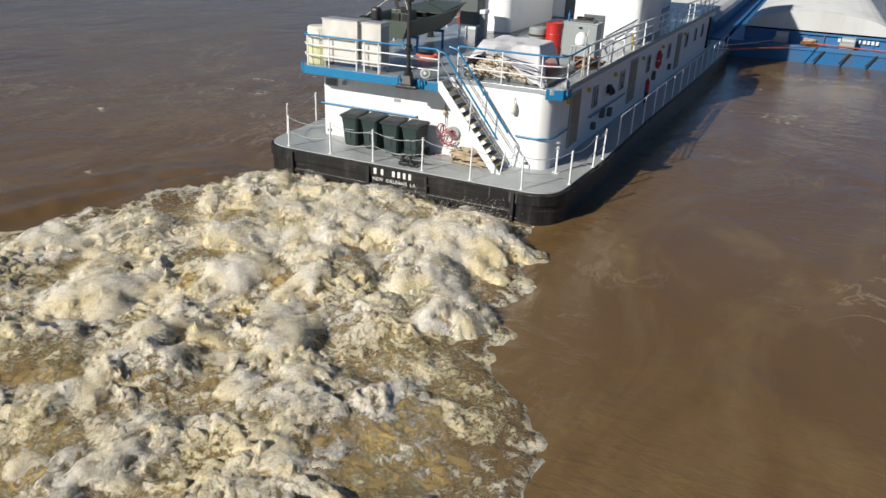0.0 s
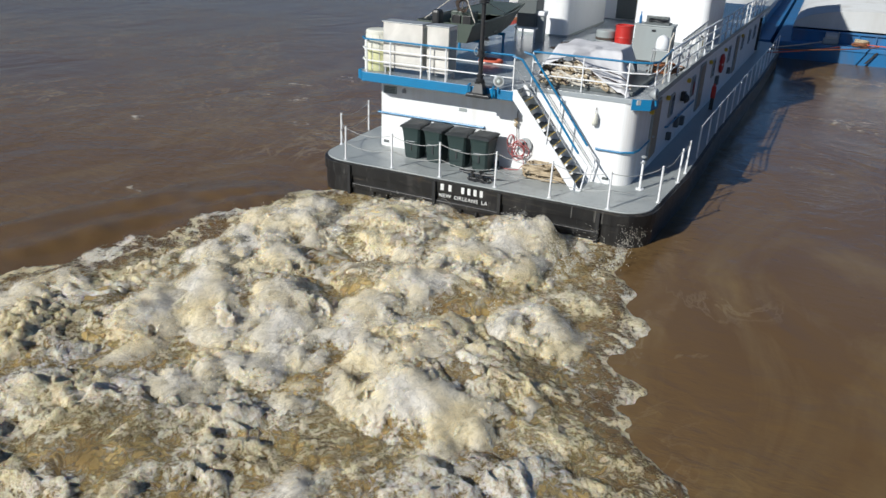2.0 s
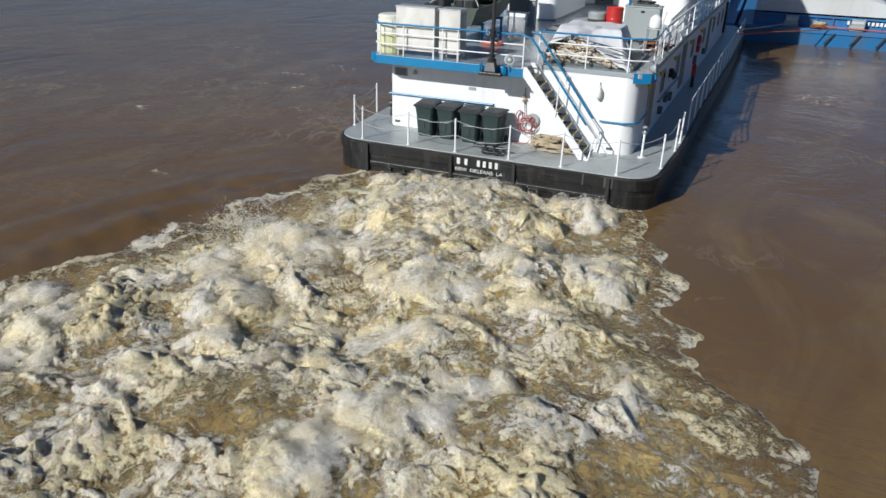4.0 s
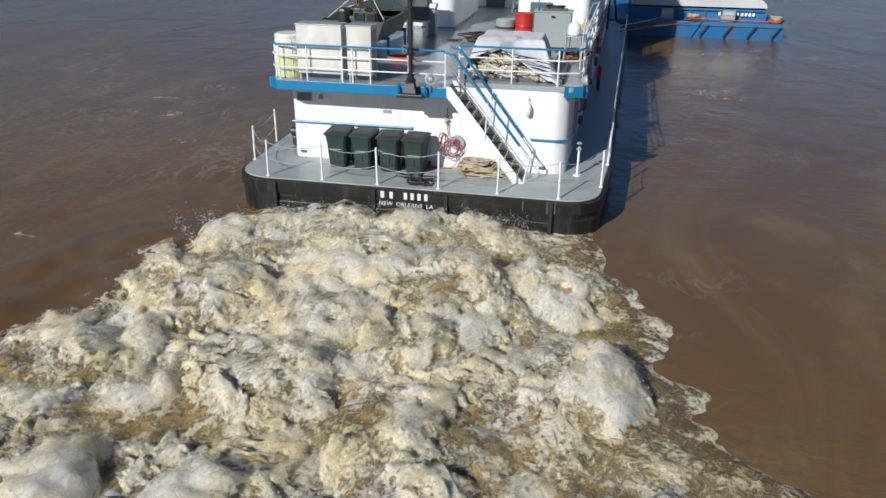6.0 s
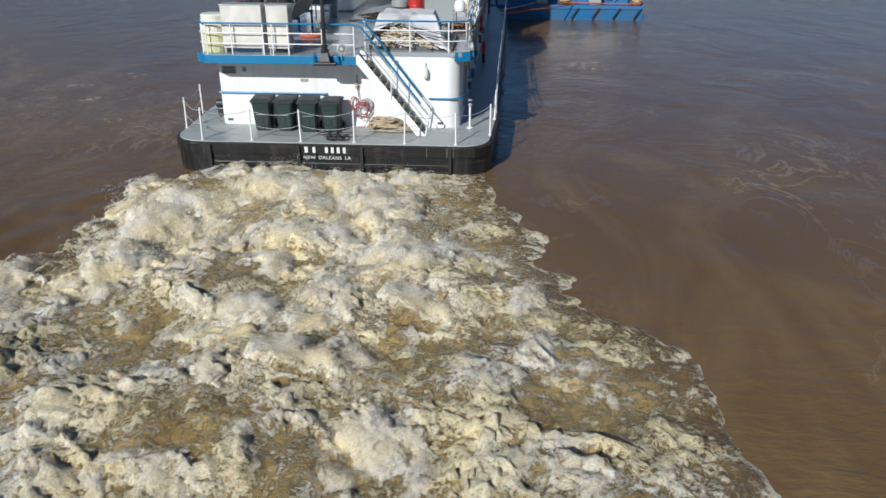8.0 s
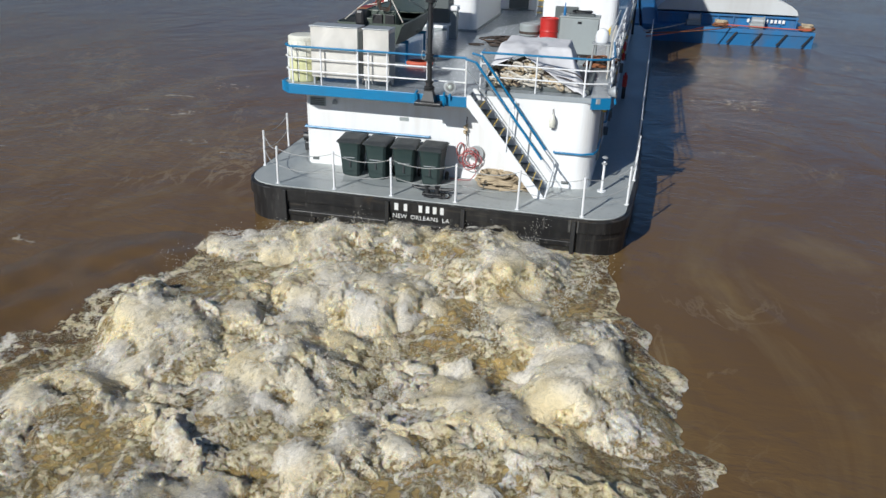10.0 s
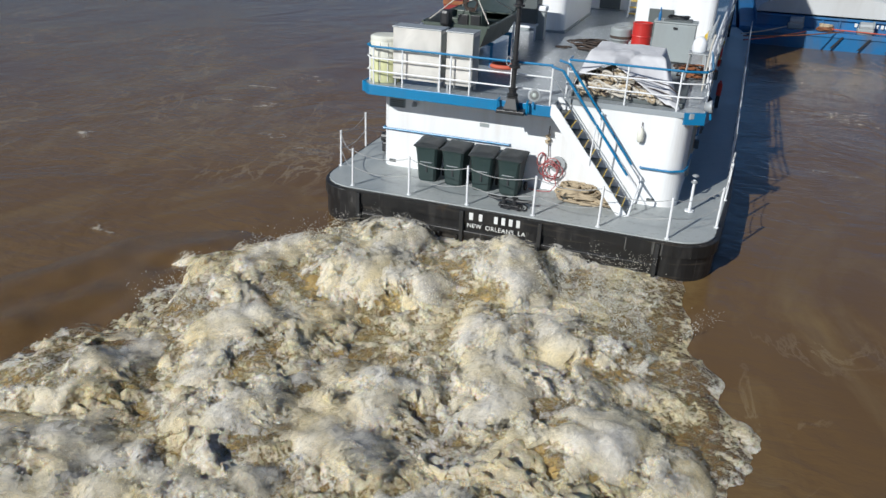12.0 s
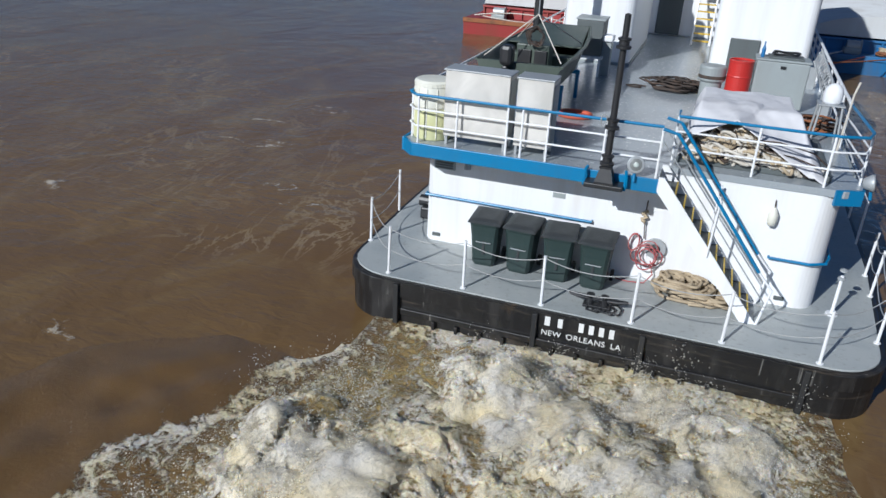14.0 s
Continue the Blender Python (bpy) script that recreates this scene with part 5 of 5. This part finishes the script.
    part("ladder_side", sweep([(3.62, 5.2, ROOF_Z + 0.9), (3.74, 9.6, ROOF_Z + 1.05)], 0.03, 6), GALV, ld)
    for k in range(13):
        f = (k + 0.5) / 13
        part("rung", sweep([(3.5 + 0.12 * f, 5.2 + 4.4 * f, ROOF_Z + 0.55 + 0.15 * f), (3.62 + 0.12 * f, 5.2 + 4.4 * f, ROOF_Z + 0.9 + 0.15 * f)], 0.02, 5), GALV, ld)
    for y in (5.6, 9.2):
        part("ladder_hook", box(3.48, 3.72, y - 0.03, y + 0.03, ROOF_Z, ROOF_Z + 0.6, 0.005), GALV, ld)
    yb = part("yellow_jug", lathe([(0.12, 0), (0.13, 0.02), (0.13, 0.3), (0.05, 0.4), (0.05, 0.44), (0, 0.44)], (3.5, 10.2, ROOF_Z), 14), YELLOW)
    tagged(yb, "yellow plastic jug by the starboard rail", "jug")


def build_skiff():
    skiff = empty("skiff", (-2.9, 1.7, 4.0))
    tagged(skiff, "olive green aluminium skiff stowed on a cradle", "skiff")
    # hull sections: y, half width at the gunwale, half width at the bottom, bottom z, gunwale z
    secs = [(0.0, 0.92, 0.72, 0.0, 0.55), (1.2, 0.95, 0.76, 0.0, 0.56), (2.8, 0.93, 0.74, 0.02, 0.60), (4.0, 0.82, 0.6, 0.14, 0.65), (4.8, 0.68, 0.45, 0.34, 0.70), (5.2, 0.6, 0.38, 0.5, 0.74)]
    bm = bmesh.new()
    outer, inner = [], []
    for y, gw, bw, bz, gz in secs:
        outer.append([bm.verts.new(p) for p in ((-gw, y, gz), (-bw, y, bz), (bw, y, bz), (gw, y, gz))])
        yi = y + (0.06 if y == 0 else -0.06 if y > 5 else 0)
        inner.append([bm.verts.new(p) for p in ((-gw + 0.05, yi, gz), (-bw + 0.05, yi, bz + 0.08), (bw - 0.05, yi, bz + 0.08), (gw - 0.05, yi, gz))])
    for s in (outer, inner):
        for a, b in zip(s, s[1:]):
            for k in range(3):
                bm.faces.new((a[k], a[k + 1], b[k + 1], b[k]))
        bm.faces.new(s[0]), bm.faces.new(s[-1])
    for s in (0, 3):
        for k in range(len(secs) - 1):
            bm.faces.new((outer[k][s], outer[k + 1][s], inner[k + 1][s], inner[k][s]))
    hull = part("hull", bm, SKIFF, skiff)
    for s in (-1, 1):
        part("gunwale", sweep([(s * (gw + 0.01), y, gz) for y, gw, bw, bz, gz in secs], 0.035, 8), SKIFF, hull)
    part("fore_deck", slab([(-0.88, 2.5, 0.575), (0.88, 2.5, 0.575), (0.6, 5.15, 0.72), (-0.6, 5.15, 0.72)], 0.03, (0, 0, 1)), SKIFF, hull)
    con = part("console", box(-0.35, 0.4, 1.15, 1.6, 0.08, 0.78, 0.03), SKIFF, skiff)
    # black plates on the solid console stand for its shaded openings
    part("console_opening", box(-0.3, 0.0, 1.10, 1.15, 0.3, 0.66, 0.01), BLACK, con)
    part("console_opening", box(0.08, 0.36, 1.10, 1.15, 0.3, 0.66, 0.01), BLACK, con)
    part("bench", box(-0.8, 0.8, 2.0, 2.4, 0.08, 0.42, 0.02), SKIFF, skiff)
    part("stern_bench", box(-0.85, 0.85, 0.08, 0.45, 0.3, 0.5, 0.02), SKIFF, skiff)
    motor = part("outboard_motor", box(-0.38, -0.1, -0.22, 0.12, 0.5, 0.92, 0.08), BLACK, skiff, "black outboard motor")
    part("motor_leg", box(-0.3, -0.18, -0.22, -0.04, -0.35, 0.5, 0.03), BLACK, motor)
    # sling
    hook = (0.12, 1.0, 1.45)
    for x, y, z in ((-0.85, 0.3, 0.58), (0.85, 0.3, 0.58), (-0.8, 3.0, 0.62), (0.8, 3.0, 0.62)):
        part("sling_line", sweep([hook, (x, y, z)], 0.014, 5), ROPE_PALE, skiff)
    rng = random.Random(4)
    for k in range(5):
        part("line_coil", sweep(ring_points(0, 0, 0, 0.2 - 0.015 * k, 1.5, 0.01, rng, 0.12), 0.012, 5), ROPE_DARK, skiff, smooth=True).matrix_basis = pose(0.1, 0.98 + 0.02 * k, 0.98, 85, 0, 10 * k)
    # cradle
    cr = part("cradle", sweep([(-3.75, 2.6, 3.96), (-2.05, 2.6, 3.96)], 0.05, 8), BLUE)
    tagged(cr, "blue steel cradle frame under the skiff", "cradle")
    part("cross_bar", sweep([(-3.75, 4.6, 3.96), (-2.05, 4.6, 3.96)], 0.05, 8), BLUE, cr)
    for x in (-3.7, -2.1):
        for y in (2.6, 4.6):
            part("cradle_leg", sweep([(x, y, ROOF_Z), (x, y, 3.96)], 0.045, 8), BLUE, cr)
    dv = part("davit", lathe([(0.16, 0), (0.16, 0.05), (0.12, 0.06), (0.12, 6.0), (0.0, 6.02)], (-3.75, 7.0, ROOF_Z), 16), BLACK)
    tagged(dv, "black davit post behind the skiff", "davit")
    part("davit_arm", sweep([(-3.75, 7.0, 9.0), (-3.2, 4.6, 8.9), (-2.78, 2.7, 8.6)], 0.09, 10), BLACK, dv)
    part("davit_line", sweep([(-2.78, 2.7, 8.6), (-2.78, 2.7, 5.45)], 0.012, 5), GALV, dv)


def build_barge_gear():
    rng = random.Random(21)
    # deck winches, rope heaps and cables on the blue barge
    for x, y in ((8.3, 34.5), (12.2, 34.5), (-12.4, 34.5)):
        w = part("barge_winch", box(x - 0.45, x + 0.45, y - 0.35, y + 0.3, 1.0, 1.35, 0.08), GREY)
        tagged(w, "grey hand winch on the barge deck", "winch", "barge deck winches")
        part("winch_drum", sweep([(x - 0.35, y, 1.45), (x + 0.35, y, 1.45)], 0.28, 14), GALV, w)
        part("winch_cheek", lathe([(0.34, 0), (0.34, 0.06), (0, 0.06)], (0, 0, 0), 16), GREY, w).matrix_basis = pose(x + 0.36, y, 1.45, 0, 90, 0)
    for x in (10.0, 15.2):
        c = part("wire_coil", sweep(ring_points(x, 34.4, 1.08, 0.4, 3, 0.06, rng, 0.15), 0.06, 6), RUST, None, smooth=True)
        tagged(c, "rusty wire coil on the barge deck", "wire coil", "barge wire coils")
        part("wire_loop", sweep(ring_points(x, 34.4, 1.25, 0.3, 2, 0.08, rng, 0.2), 0.06, 6), ROPE, c, smooth=True)
    for k, (a, b, d, mat) in enumerate((((5.2, 26.0, 1.3), (8.9, 33.7, 1.0), 0.05, ORANGE), ((5.2, 27.5, 1.3), (11.0, 34.1, 1.12), 0.1, RUST), ((5.1, 29.0, 1.2), (7.8, 34.2, 1.15), 0.05, ROPE_PALE), ((-13.9, 34.0, 1.2), (-8.0, 34.6, 1.15), -0.3, ROPE_PALE), ((-13.7, 34.2, 1.2), (-9.0, 33.9, 1.05), 0.1, ROPE_PALE), ((10.0, 34.2, 1.2), (15.4, 33.9, 1.15), 0.02, ORANGE))):
        r = part("tow_wire", sweep(sag(a, b, d, 10), 0.035, 6), mat)
        tagged(r, "taut tow wire between towboat and barge" if k < 3 else "slack wire lying along the barge deck", "wire", "tow wires")
    for k in range(4):
        x = 10.4 + 1.5 * k
        st = part("slant_strap", slab([(x, 33.62, 0.15), (x + 0.12, 33.62, 0.15), (x + 0.62, 33.62, 0.85), (x + 0.5, 33.62, 0.85)], 0.04, (0, -1, 0)), BLACK)
        tagged(st, "black slanting strap on the blue barge side", "strap", "straps on the barge")


def build_barge_name():
    barge = next(o for o in bpy.data.objects if o.name.startswith("barge") and "pale ribbed" in str(o.get("label", "")))
    y = 1.33
    for k, w in enumerate((0.16, 0.2, 0.16, 0.18, 0.0, 0.1, 0.16, 0.16, 0.16, 0.16)):
        if w:
            part("letter_bar", box(1.3 + 0.24 * k, 1.3 + 0.24 * k + w, y - 0.01, y, 1.32, 1.54, 0.0), LETTER, barge, "white painted letter bar")


build_upper_works(towboat)
build_house_fittings(deckhouse)
build_mast(towboat)
build_deck_things()
build_roof_things()
build_skiff()
for bx, paint_, what in ((5.02, BARGE_BLUE, "blue hopper barge with pale ribbed covers"), (-4.7, BARGE_BLUE, "blue hopper barge with pale covers ahead of the towboat"), (-14.6, BARGE_RED, "red hopper barge with rusty deck")):
    build_barge(bx, bx + (10.66 if bx > 0 else 9.6), 33.7, 93.0, paint_, what)
build_barge_gear()
build_barge_name()
build_wash_bed()
build_wash()
build_splashes()
build_foam_lace()


def motions():
    bed = bpy.data.objects["wash_bed"]
    walk(bed, [(t, pose(x, 1.0 - 0.14 * t, 0, 0, 0, turn)) for t, x, turn in ((0, 0.0, 0), (2, 0.1, 1), (4.5, 0.4, 3), (7, 0.5, 2.5), (9, 0.4, 2), (11.5, 0.2, 1), (14, 0.1, 0))])
    for ob, first, period, bursts in SPLASHES:
        # each burst leaps up, drifts aft and falls back under
        rows = []
        t, k = first - 2 * period, 0
        while t < 14.0:
            x, y, top, yaw = bursts[k % len(bursts)]
            for dt, dy, z in ((0.0, 0.0, -1.5), (0.22 * period, -0.5, top * 0.7), (0.42 * period, -1.1, top), (0.65 * period, -1.7, top * 0.2 - 0.2), (0.85 * period, -2.2, -1.5)):
                rows.append((round(t + dt, 3), pose(x, y + dy, z, 0, 0, yaw)))
            t, k = t + period, k + 1
        before = [r for r in rows if r[0] <= 0][-1]
        walk(ob, [(0.0, before[1])] + [r for r in rows if 0.07 < r[0] < 13.95] + [(14.0, [r for r in rows if r[0] < 14.2][-1][1])])
    for ob, first, lanes, yaw, spin, foamy, phase in WASH:
        # each raft rises under the stern, runs aft, sinks and is drawn back below
        rows = []
        tilt = 4.5 if foamy else 2.5
        for turn, lane in enumerate(lanes):
            born = first + CYCLE * turn
            x_stern = -0.6 + 4.1 * lane
            # the wash swings to starboard and back as the rudders move
            swing = min(1.0, max(0.0, (born + 3.0) / 6.0)) * min(1.0, max(0.0, (12.0 - born) / 5.0))
            rate = (0.28 + 0.12 * swing if lane > 0 else 0.36) * (1.0 if foamy else 1.35)
            for k in range(13):
                age = OUT * k / 12
                t = born + age
                d = wash_speed(age)
                up = min(1.0, max(0.0, (d - 0.6) / 4.5))
                y = 2.5 - d
                spread = max(0.0, -2.0 - y)
                x = x_stern + lane * rate * spread + (0.05 * swing - 0.04) * spread
                sink = (0.055 if foamy else 0.02) * max(0.0, spread - 4)
                z = -4.2 + 4.2 * up ** 0.8 + (0.10 if foamy else 0.0) + 0.16 * up * math.sin(2.1 * t + phase) - sink
                rows.append((t, pose(x, y, z, tilt * math.sin(2.4 * t + phase), tilt * math.cos(1.9 * t + phase), yaw + spin * (OUT * turn + age))))
            held = yaw + spin * OUT * (turn + 1)
            rows.append((born + OUT + 0.4, pose(x, y - 0.8, -4.6, 0, 0, held)))
            rows.append((born + CYCLE - 0.5, pose(x_stern, 2.5, -4.8, 0, 0, held)))
        rows = [(round(t, 3), m) for t, m in rows]
        later = [(t, m) for t, m in rows if 0.04 < t < 13.96]
        # the poses at the very start and end lie between the rows on either side
        t0, m0 = [r for r in rows if r[0] <= 0.0][-1]
        t1, m1 = later[0]
        t2, m2 = later[-1]
        t3, m3 = [r for r in rows if r[0] >= 13.96][0]
        walk(ob, [(0.0, m0.lerp(m1, -t0 / (t1 - t0)))] + later + [(14.0, m2.lerp(m3, (14.0 - t2) / (t3 - t2)))])


motions()
